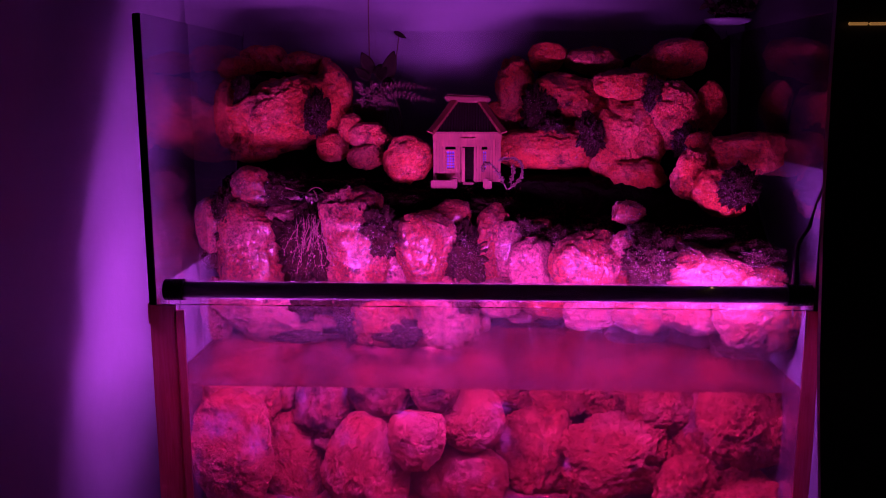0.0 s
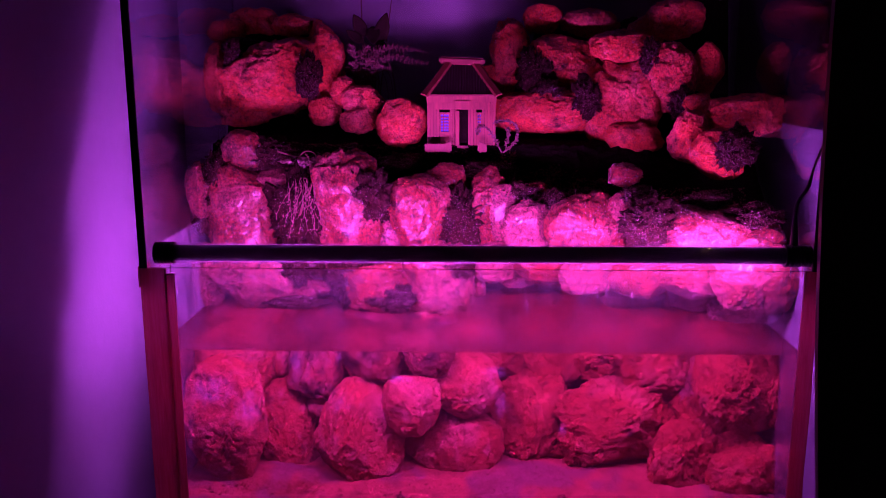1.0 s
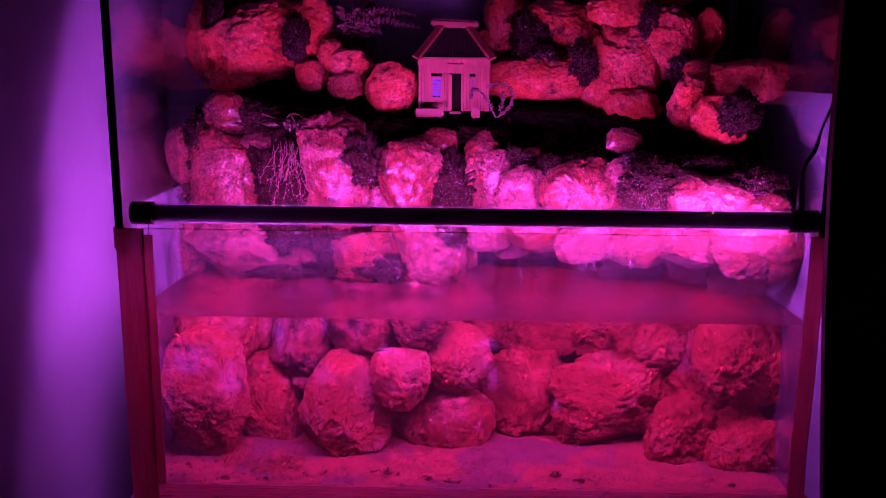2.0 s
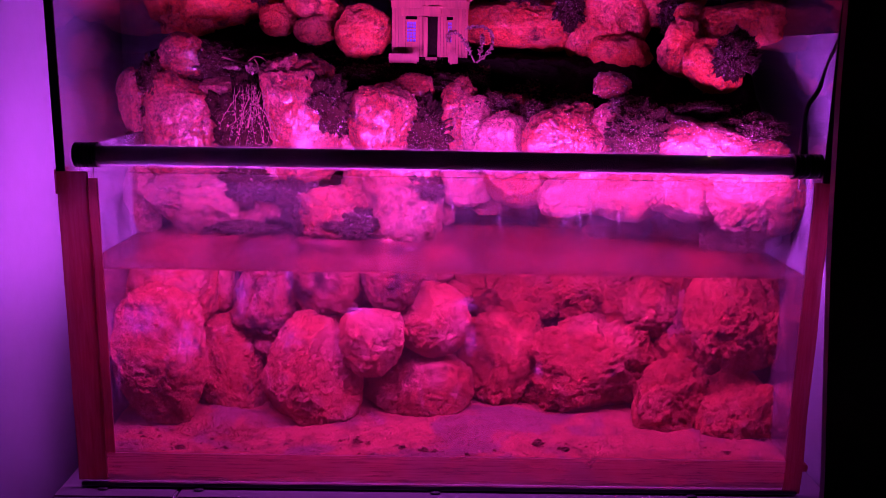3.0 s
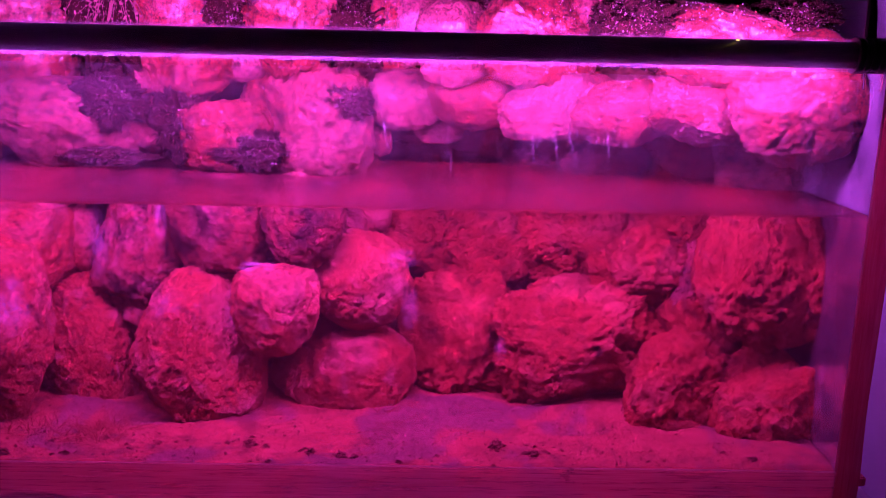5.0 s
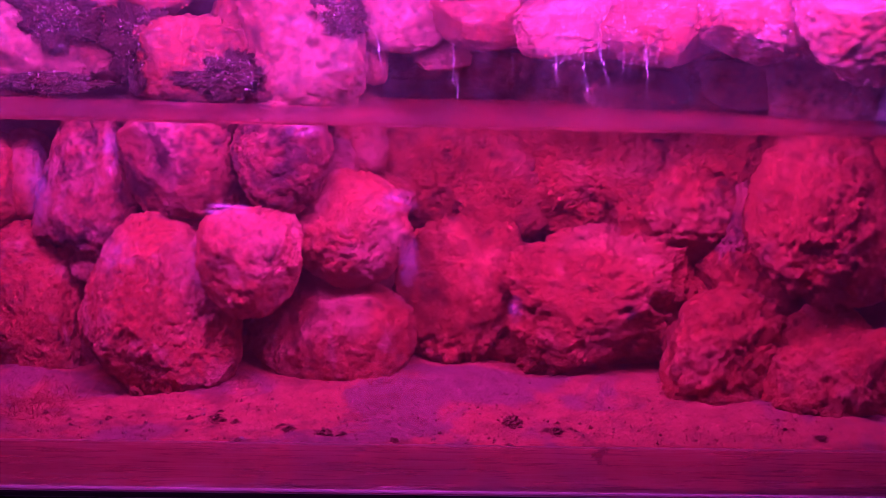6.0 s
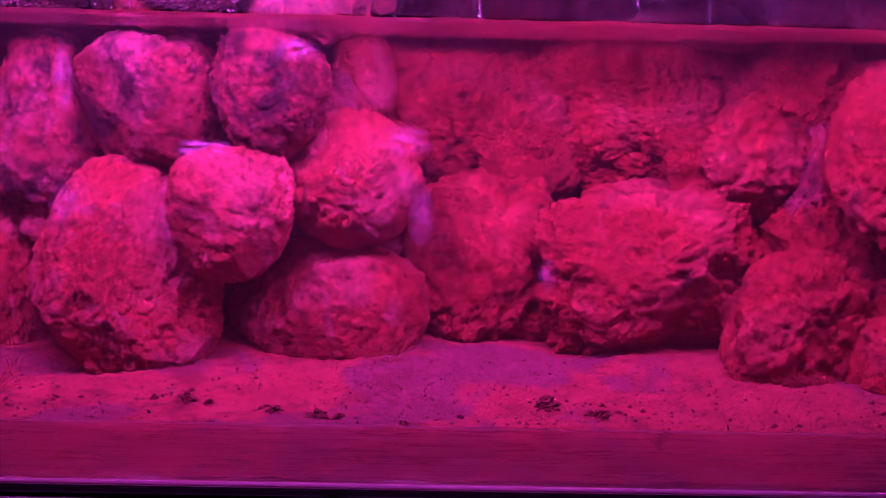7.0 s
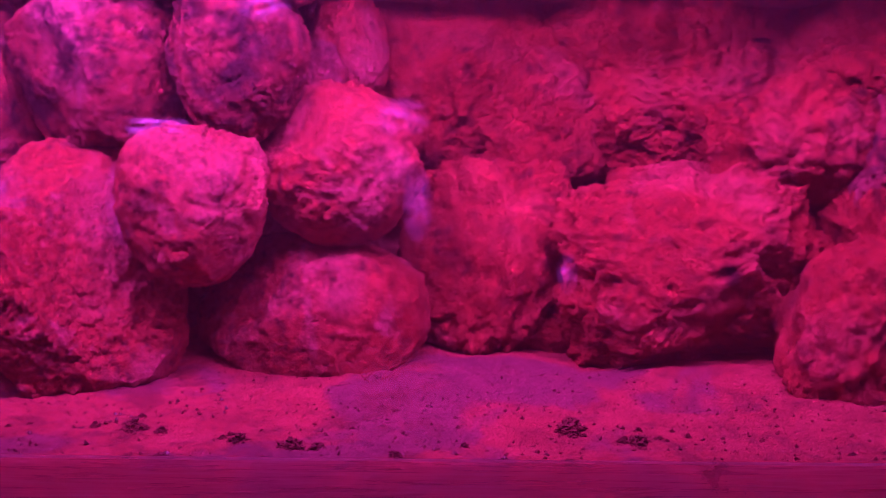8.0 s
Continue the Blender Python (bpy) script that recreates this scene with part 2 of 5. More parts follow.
def tank_water():
    n = Nodes("tank_water_surface")
    v = n.coords(False, (1, 4.5, 1))
    wave = n.bump(n.noise(v, 42, 5, 0.6, 0.4), 0.0034, 0.7)
    below = n.add("ShaderNodeBsdfRefraction", IOR=1.33, Roughness=0.0)
    below.inputs["Color"].default_value = (0.74, 0.30, 0.46, 1)
    mirror = n.add("ShaderNodeBsdfGlossy", Roughness=0.0)
    gloss = n.add("ShaderNodeFresnel", IOR=1.33)
    glass = n.add("ShaderNodeMixShader")
    n.link(wave, below.inputs["Normal"])
    n.link(wave, mirror.inputs["Normal"])
    n.link(wave, gloss.inputs["Normal"])
    n.link(gloss.outputs[0], glass.inputs[0])
    n.link(below.outputs[0], glass.inputs[1])
    n.link(mirror.outputs[0], glass.inputs[2])
    cloud = n.add("ShaderNodeBsdfDiffuse")
    cloud.inputs["Color"].default_value = (0.55, 0.18, 0.26, 1)
    mix = n.add("ShaderNodeMixShader")
    mix.inputs[0].default_value = 0.014
    n.link(glass.outputs[0], mix.inputs[1])
    n.link(cloud.outputs[0], mix.inputs[2])
    n.link(mix.outputs[0], n.out.inputs["Surface"])
    return n.mat


def water_tint():
    n = Nodes("tank_water_body")
    t = n.add("ShaderNodeBsdfRefraction", IOR=1.33, Roughness=0.0)
    t.inputs["Color"].default_value = (0.97, 0.62, 0.76, 1)
    # translucent film paints the water's scattered-light haze onto its front
    haze_film = n.add("ShaderNodeBsdfTranslucent")
    haze_film.inputs["Color"].default_value = (0.75, 0.7, 0.8, 1)
    m = n.add("ShaderNodeMixShader")
    v = n.coords(False)
    cloud = n.add("ShaderNodeMapRange")
    cloud.inputs["To Min"].default_value, cloud.inputs["To Max"].default_value = 0.05, 0.14
    n.link(n.noise(v, 9, 4, 0.6, 0.5), cloud.inputs["Value"])
    n.link(cloud.outputs["Result"], m.inputs[0])
    n.link(t.outputs[0], m.inputs[1])
    n.link(haze_film.outputs[0], m.inputs[2])
    n.link(m.outputs[0], n.out.inputs["Surface"])
    return n.mat


def side_water():
    """The mirror-like inner face of the side glass under water, with a film of silt."""
    n = Nodes("silted_side_water")
    g = n.add("ShaderNodeBsdfGlass", IOR=1.33, Roughness=0.03)
    d = n.add("ShaderNodeBsdfDiffuse")
    d.inputs["Color"].default_value = (0.45, 0.36, 0.46, 1)
    m = n.add("ShaderNodeMixShader")
    film_amount = n.add("ShaderNodeMapRange")
    film_amount.inputs["To Min"].default_value, film_amount.inputs["To Max"].default_value = 0.02, 0.22
    n.link(n.noise(n.coords(False), 28, 6, 0.7, 0.6), film_amount.inputs["Value"])
    n.link(film_amount.outputs["Result"], m.inputs[0])
    n.link(g.outputs[0], m.inputs[1])
    n.link(d.outputs[0], m.inputs[2])
    clear = n.add("ShaderNodeBsdfTransparent")
    part_clear = n.add("ShaderNodeMixShader")
    part_clear.inputs[0].default_value = 0.35
    n.link(m.outputs[0], part_clear.inputs[1])
    n.link(clear.outputs[0], part_clear.inputs[2])
    n.link(part_clear.outputs[0], n.out.inputs["Surface"])
    return n.mat


def frosted_tube():
    n = Nodes("clear_acrylic_tube")
    t = n.add("ShaderNodeBsdfTransparent")
    s = n.add("ShaderNodeBsdfTranslucent")
    s.inputs["Color"].default_value = (0.85, 0.85, 0.88, 1)
    g = n.add("ShaderNodeBsdfGlossy", Roughness=0.08)
    m1, m2 = n.add("ShaderNodeMixShader"), n.add("ShaderNodeMixShader")
    m1.inputs[0].default_value, m2.inputs[0].default_value = 0.10, 0.06
    n.link(t.outputs[0], m1.inputs[1])
    n.link(s.outputs[0], m1.inputs[2])
    n.link(m1.outputs[0], m2.inputs[1])
    n.link(g.outputs[0], m2.inputs[2])
    n.link(m2.outputs[0], n.out.inputs["Surface"])
    return n.mat


def falling_water():
    n = Nodes("falling_water")
    clear = n.add("ShaderNodeBsdfTransparent")
    foam = n.add("ShaderNodeBsdfTranslucent")
    foam.inputs["Color"].default_value = (0.8, 0.8, 0.85, 1)
    shine = n.add("ShaderNodeBsdfGlossy", Roughness=0.12)
    body_mix, skin = n.add("ShaderNodeMixShader"), n.add("ShaderNodeMixShader")
    body_mix.inputs[0].default_value, skin.inputs[0].default_value = 0.09, 0.08
    n.link(clear.outputs[0], body_mix.inputs[1])
    n.link(foam.outputs[0], body_mix.inputs[2])
    n.link(body_mix.outputs[0], skin.inputs[1])
    n.link(shine.outputs[0], skin.inputs[2])
    n.link(skin.outputs[0], n.out.inputs["Surface"])
    return n.mat


def glowing(name, color, strength):
    n = Nodes(name)
    n.bsdf.inputs["Base Color"].default_value = (0.8, 0.8, 0.8, 1)
    n.bsdf.inputs["Emission Color"].default_value = (*color, 1)
    n.bsdf.inputs["Emission Strength"].default_value = strength
    return n.mat


def milky_film(name, cover):
    n = Nodes(name)
    v = n.coords()
    t = n.add("ShaderNodeBsdfTransparent")
    d = n.add("ShaderNodeBsdfDiffuse")
    d.inputs["Color"].default_value = (0.62, 0.50, 0.66, 1)
    m = n.add("ShaderNodeMixShader")
    gen = n.add("ShaderNodeTexCoord")
    shift = n.add("ShaderNodeMapping")
    shift.inputs["Location"].default_value, shift.inputs["Scale"].default_value = (-1, 0, -1), (2, 0.001, 2)
    n.link(gen.outputs["Generated"], shift.inputs["Vector"])
    ball_fade = n.add("ShaderNodeTexGradient")
    ball_fade.gradient_type = "SPHERICAL"
    n.link(shift.outputs[0], ball_fade.inputs[0])
    fade = n.mix(1.0, n.ramp(ball_fade.outputs["Fac"], (0.0, (0, 0, 0)), (0.6, (1, 1, 1))), n.ramp(n.noise(v, 90, 6, 0.7, 0.6), (0.35, (0, 0, 0)), (0.72, (cover, cover, cover))), "MULTIPLY")
    n.link(fade, m.inputs[0])
    n.link(t.outputs[0], m.inputs[1])
    n.link(d.outputs[0], m.inputs[2])
    n.link(m.outputs[0], n.out.inputs["Surface"])
    return n.mat


def pane_dust(name, low, high):
    n = Nodes(name)
    v = n.coords(False, (1, 1, 0.35))
    t = n.add("ShaderNodeBsdfTransparent")
    d = n.add("ShaderNodeBsdfDiffuse")
    d.inputs["Color"].default_value = (0.7, 0.62, 0.72, 1)
    l = n.add("ShaderNodeBsdfTranslucent")
    l.inputs["Color"].default_value = (0.7, 0.62, 0.72, 1)
    both = n.add("ShaderNodeMixShader")
    m = n.add("ShaderNodeMixShader")
    rng = n.add("ShaderNodeMapRange")
    rng.inputs["From Min"].default_value, rng.inputs["From Max"].default_value = 0.35, 0.75
    rng.inputs["To Min"].default_value, rng.inputs["To Max"].default_value = low, high
    n.link(n.noise(v, 30, 7, 0.7, 0.8), rng.inputs["Value"])
    n.link(d.outputs[0], both.inputs[1])
    n.link(l.outputs[0], both.inputs[2])
    n.link(rng.outputs["Result"], m.inputs[0])
    n.link(t.outputs[0], m.inputs[1])
    n.link(both.outputs[0], m.inputs[2])
    n.link(m.outputs[0], n.out.inputs["Surface"])
    return n.mat


DUST = pane_dust("dried_water_marks", 0.02, 0.17)
MIST_HAZE = pane_dust("front_pane_mist_and_haze", 0.02, 0.10)
WOOD = wood_tape("brown_wood_veneer", (7, 7, 0.5), 0.30, (0.85, 0.56, 0.68), 0.75)
WOOD_FLAT = wood_tape("brown_wood_veneer_lengthwise", (0.5, 9, 12), 0.62, (1.0, 0.80, 0.88), 1.14)
SAND = sand()
GLASS = clear_glass()
# grey tint puts the dimness of the wall behind into the glass
SIDE_GLASS_DIM = clear_glass("dimming_side_glass", (0.74, 0.74, 0.80))
WATER = tank_water()
TINT = water_tint()
SIDE_WATER = side_water()
ACRYLIC = frosted_tube()
FILM = milky_film("milky_algae_film", 0.22)
FILM_THICK = milky_film("thick_milky_algae_film", 0.50)
STREAM = falling_water()
LED_GLOW = glowing("lit_led_strip", (0.8, 0.12, 1.0), 6.0)
YELLOW_GLOW = glowing("yellow_strip_glow", (1.0, 0.45, 0.12), 0.22)
INDICATOR = glowing("orange_indicator", (1.0, 0.55, 0.15), 3.0)


# ---- mesh helpers ----
def part(name, bm, material, parent=None, label="", smooth=False):
    me = bpy.data.meshes.new(name)
    bm.to_mesh(me)
    bm.free()
    if smooth:
        me.polygons.foreach_set("use_smooth", [True] * len(me.polygons))
    me.materials.append(material)
    ob = new(name, me)
    if parent is not None:
        ob.parent = parent
    if label:
        ob["label"] = label
    return ob


def sheet(name, verts, faces, material, parent=None, smooth=True):
    me = bpy.data.meshes.new(name)
    me.from_pydata(np.asarray(verts).tolist(), [], faces)
    if smooth:
        me.polygons.foreach_set("use_smooth", [True] * len(me.polygons))
    me.materials.append(material)
    ob = new(name, me)
    if parent is not None:
        ob.parent = parent
    return ob


def box(lo, hi, bevel=0.0):
    bm = bmesh.new()
    bmesh.ops.create_cube(bm, size=1)
    for v in bm.verts:
        v.co = Vector([l + (h - l) * (c + 0.5) for l, h, c in zip(lo, hi, v.co)])
    if bevel:
        bmesh.ops.bevel(bm, geom=bm.edges[:], offset=bevel, segments=2, affect="EDGES")
    return bm


def join(*bms):
    out = bmesh.new()
    for b in bms:
        me = bpy.data.meshes.new("tmp")
        b.to_mesh(me)
        b.free()
        out.from_mesh(me)
        bpy.data.meshes.remove(me)
    return out


def tube_path(points, radius, sides=8, taper=1.0):
    bm = bmesh.new()
    rings = []
    pts = [Vector(p) for p in points]
    for i, p in enumerate(pts):
        d = (pts[min(i + 1, len(pts) - 1)] - pts[max(i - 1, 0)]).normalized()
        a = d.orthogonal().normalized()
        b = d.cross(a)
        r = radius * (1 + (taper - 1) * i / max(1, len(pts) - 1))
        rings.append([bm.verts.new(p + a * r * math.cos(k * math.tau / sides) + b * r * math.sin(k * math.tau / sides)) for k in range(sides)])
    for r0, r1 in zip(rings, rings[1:]):
        best = min(range(sides), key=lambda s: sum((r0[k].co - r1[(k + s) % sides].co).length for k in range(0, sides, 2)))
        for k in range(sides):
            bm.faces.new((r0[k], r0[(k + 1) % sides], r1[(k + 1 + best) % sides], r1[(k + best) % sides]))
    bm.faces.new(rings[0][::-1])
    bm.faces.new(rings[-1])
    bmesh.ops.recalc_face_normals(bm, faces=bm.faces[:])
    return bm


def bent(points, steps=6):
    """A smooth line through a few points."""
    pts = [Vector(p) for p in points]
    ext = [2 * pts[0] - pts[1]] + pts + [2 * pts[-1] - pts[-2]]
    out = []
    for i in range(1, len(ext) - 2):
        p0, p1, p2, p3 = ext[i - 1:i + 3]
        for s in range(steps):
            t = s / steps
            out.append(0.5 * ((2 * p1) + (p2 - p0) * t + (2 * p0 - 5 * p1 + 4 * p2 - p3) * t * t + (3 * p1 - p0 - 3 * p2 + p3) * t ** 3))
    return out + [pts[-1]]


def holder(name, at, label, category, group="", kind=""):
    return tagged(new(name), label, category, group, kind) if at is None else tagged(placed(new(name), at), label, category, group, kind)


def placed(ob, at):
    ob.location = at
    return ob


# ---- room ----
def setting(name, lo, hi, material, label, category, bevel=0.0):
    return tagged(part(name, box(lo, hi, bevel), material), label, category, "", "structure")


setting("wall_west", (-0.60, -2.0, -0.75), (-0.505, 1.60, 2.3), WALL, "smooth white painted wall lit purple", "wall")
setting("wall_north", (-0.505, 1.50, -0.75), (2.4, 1.60, 2.3), WALL, "white painted wall behind the tank", "wall")
setting("wall_side", (0.438, 1.012, -0.75), (0.50, 1.50, 0.510), WALL_DIMMED, "white lower side wall of the niche, painted dimmer", "wall")
# shadow on the upper side wall, painted as a black slab
setting("wall_side_upper", (0.436, 1.012, 0.5105), (0.50, 1.50, 2.3), BOARD_AND_SHADE, "upper side wall with its shadow painted black", "wall")
# unseen room surfaces, painted pale to bounce light onto the tank front
setting("wall_east", (2.4, -2.0, -0.75), (2.5, 1.60, 2.3), ROOM_BOUNCE, "unseen pale room wall that bounces light", "wall")
setting("wall_south", (-0.60, -2.1, -0.75), (2.5, -2.0, 2.3), ROOM_BOUNCE, "unseen pale room wall that bounces light", "wall")
setting("floor", (-0.60, -2.1, -0.85), (2.5, 1.60, -0.75), ROOM_BOUNCE, "unseen pale room floor that bounces light", "floor")
setting("ceiling", (-0.60, -2.1, 2.3), (2.5, 1.60, 2.4), ROOM_BOUNCE, "unseen pale room ceiling that bounces light", "ceiling")

table = holder("tank_table", (0, 0, 0), "white table with jointed top carrying the aquarium", "table")
part("tabletop", box((-0.425, 0.980, -0.03), (-0.292, 1.49, 0.0), 0.002), TABLE, table)
part("tabletop", box((-0.2905, 0.980, -0.03), (0.4375, 1.49, 0.0), 0.002), TABLE, table)
for lx in (-0.40, 0.40):
    for ly in (0.99, 1.45):
        part("leg", box((lx - 0.02, ly - 0.02, -0.75), (lx + 0.02, ly + 0.02, -0.03), 0.003), TABLE, table)


def leaning_board():
    board = holder("cabinet_door", (0, 0, 0), "black cabinet door leaning beside the tank", "door")
    bm = bmesh.new()
    edge = [(0.412, 0.955, -0.75), (0.410, 0.955, 0.0), (0.407, 0.955, 0.05), (0.396, 0.950, 0.15), (0.384, 0.945, 0.27), (0.380, 0.945, 0.33), (0.374, 0.945, 0.45), (0.370, 0.945, 0.62), (0.364, 0.945, 1.9)]
    front, back = [], []
    for x, y, z in edge:
        front.append((bm.verts.new((x, y, z)), bm.verts.new((1.10, y - 0.03, z))))
        back.append((bm.verts.new((x + 0.004, y + 0.02, z)), bm.verts.new((1.10, y - 0.01, z))))
    for i in range(len(edge) - 1):
        bm.faces.new((front[i][0], front[i][1], front[i + 1][1], front[i + 1][0]))
        bm.faces.new((back[i][1], back[i][0], back[i + 1][0], back[i + 1][1]))
        bm.faces.new((back[i][0], front[i][0], front[i + 1][0], back[i + 1][0]))
        bm.faces.new((front[i][1], back[i][1], back[i + 1][1], front[i + 1][1]))
    part("board", bm, BOARD_AND_SHADE, board)
    # yellow strips are given a glow of their own; no lamp reaches them
    part("glow_strip", box((0.3785, 0.932, 0.6765), (0.3985, 0.936, 0.6797), 0.0008), YELLOW_GLOW, board, "thin yellow strip with an added glow")
    part("glow_strip", box((0.4000, 0.932, 0.6765), (0.50, 0.936, 0.6797), 0.0008), YELLOW_GLOW, board, "thin yellow strip with an added glow")


leaning_board()


# ---- aquarium ----
tank = holder("aquarium", (0, 0, 0), "stepped glass aquarium with low front and brown wood-taped edges", "aquarium")


def pane(name, lo, hi, label="", material=GLASS):
    ob = part(name, box(lo, hi, 0.0006), material, tank, label)
    ob.visible_shadow = False
    return ob


pane("front_pane", (-0.394, 1.0035, 0.008), (0.394, 1.0085, 0.3535), "low front pane")
pane("side_pane", (-0.3995, 1.004, 0.008), (-0.3945, 1.452, 0.698), "tall side pane", SIDE_GLASS_DIM)
pane("side_pane", (0.3945, 1.004, 0.008), (0.3995, 1.452, 0.698), "tall side pane", SIDE_GLASS_DIM)
pane("back_pane", (-0.394, 1.4525, 0.008), (0.394, 1.4575, 0.705), "tall back pane")
part("base_pane", box((-0.40, 1.0, 0.0015), (0.40, 1.46, 0.0075), 0.0008), WALL, tank, "pale base slab")
part("edge_strip", box((-0.4025, 1.0, 0.353), (-0.3935, 1.0038, 0.697), 0.001), RUBBER, tank, "black edge strip")
part("edge_strip", box((0.3915, 1.0, 0.353), (0.4005, 1.0038, 0.697), 0.001), RUBBER, tank, "black edge strip")
part("silicone_seam", box((-0.399, 0.9988, 0.0030), (0.399, 1.0001, 0.0066), 0.0006), RUBBER, tank, "black silicone seam under the skirting")


def strip_board(name, x0, x1, y, z0, z1, wav, seed, label, thick=0.003):
    """A taped veneer strip with slightly wavy long edges."""
    rows = 40
    tall = (z1 - z0) > (x1 - x0)
    bm = bmesh.new()
    lines = []
    for i in range(rows + 1):
        t = i / rows
        a, b = (noise.noise((t * 5, seed, 0)) * wav, noise.noise((t * 5, seed, 9)) * wav)
        if tall:
            z = z0 + (z1 - z0) * t
            pts = [(x0 + a * 0.5, z), (x1 + b, z)]
        else:
            x = x0 + (x1 - x0) * t
            pts = [(x, z0 + a * 0.5), (x, z1 + b)]
        lines.append([bm.verts.new((px, yy, pz)) for px, pz in pts for yy in (y, y + thick)])
    for l0, l1 in zip(lines, lines[1:]):
        for i, j in ((0, 2), (2, 3), (3, 1), (1, 0)):
            bm.faces.new((l0[i], l0[j], l1[j], l1[i]))
    bm.faces.new([lines[0][k] for k in (0, 1, 3, 2)])
    bm.faces.new([lines[-1][k] for k in (0, 2, 3, 1)])
    bmesh.ops.recalc_face_normals(bm, faces=bm.faces[:])
    return part(name, bm, WOOD if tall else WOOD_FLAT, tank, label)


strip_board("post", -0.402, -0.3705, 0.9995, 0.010, 0.354, 0.0012, 1, "brown wood-veneer corner strip", 0.0035)
strip_board("post_overlap", -0.3735, -0.361, 1.0011, 0.040, 0.347, 0.0012, 2, "lighter inner veneer strip", 0.0022)
strip_board("post", 0.3835, 0.402, 0.9995, 0.004, 0.354, 0.0015, 3, "brown wood-veneer corner strip", 0.0035)
strip_board("skirting", -0.370, 0.3835, 1.0002, 0.0068, 0.0420, 0.0006, 5, "brown wood-veneer bottom strip", 0.003)
part("post_flap", box((-0.4045, 1.0, 0.330), (-0.4025, 1.03, 0.356), 0.0006), WOOD, tank, "folded end of the veneer")
part("clip", box((0.4015, 1.0, 0.030), (0.409, 1.012, 0.038), 0.001), WOOD, tank, "small wooden clip")

haze_film = part("water_mark", box((-0.3941, 1.010, 0.2490), (-0.3935, 1.44, 0.375)), DUST, tank, "dried milky water marks on the pane")
haze_film.visible_shadow = False
haze_film = part("water_mark", box((0.3935, 1.010, 0.2490), (0.3941, 1.44, 0.36)), DUST, tank, "dried milky water marks on the pane")
haze_film.visible_shadow = False

# pale film for mist and for reflected light missing in the recess behind
mist = part("water_mark", box((-0.360, 1.0088, 0.2515), (0.366, 1.0091, 0.3525)), MIST_HAZE, tank, "front pane mist with painted haze brightening the recess")
mist.visible_shadow = False

# water: surface sheet and tinted front
WL = 0.2485


def grid(nx, ny, fn):
    verts = [fn(i / nx, j / ny) for j in range(ny + 1) for i in range(nx + 1)]
    faces = [(j * (nx + 1) + i, j * (nx + 1) + i + 1, (j + 1) * (nx + 1) + i + 1, (j + 1) * (nx + 1) + i) for j in range(ny) for i in range(nx)]
    return verts, faces


def ripple(u, v):
    x, y = -0.394 + 0.788 * u, 1.0090 + 0.36 * v
    rise = 0.0022 * math.exp(-(y - 1.009) / 0.0022)
    near = math.exp(-((x - 0.16) / 0.16) ** 2)
    return (x, y, WL + rise + 0.0009 * (0.3 + near) * noise.noise((x * 30, y * 45, 0)) + 0.0008 * near * noise.noise((x * 90, y * 120, 4)))


water = tagged(sheet("water", *grid(260, 90, ripple), WATER), "rippled water surface glowing magenta", "water", "", "structure")
water.visible_shadow = False
body = tagged(sheet("water_front", *grid(1, 1, lambda u, v: (-0.394 + 0.788 * u, 1.0088, 0.009 + (WL + 0.002 - 0.009) * v)), TINT), "tinted tank water behind the front glass", "water", "", "structure")
body.visible_shadow = False
for side in (-1, 1):
    edge = [(side * 0.3936, 1.0092 + 0.442 * u, 0.009 + (WL - 0.009) * v) for u, v in ((0, 0), (1, 0), (1, 1), (0, 1))]
    tagged(sheet("water_side", edge, [(0, 1, 2, 3) if side > 0 else (3, 2, 1, 0)], SIDE_WATER), "tank water behind the silted side glass", "water", "", "structure")


# ---- tank light ----
def ring_profile(angles, r_out, r_in, x0, x1, centre):
    bm = bmesh.new()
    a = []
    for x in (x0, x1):
        a.append([[bm.verts.new((x, centre[0] + r * math.cos(t), centre[1] + r * math.sin(t))) for t in angles] for r in (r_out, r_in)])
    m = len(angles)
    for i in range(m - 1):
        for r in (0, 1):
            bm.faces.new((a[0][r][i], a[0][r][i + 1], a[1][r][i + 1], a[1][r][i]))
        for e in (0, 1):
            bm.faces.new((a[e][0][i], a[e][0][i + 1], a[e][1][i + 1], a[e][1][i]))
    for i in (0, m - 1):
        bm.faces.new((a[0][0][i], a[1][0][i], a[1][1][i], a[0][1][i]))
    bmesh.ops.recalc_face_normals(bm, faces=bm.faces[:])
    return bm


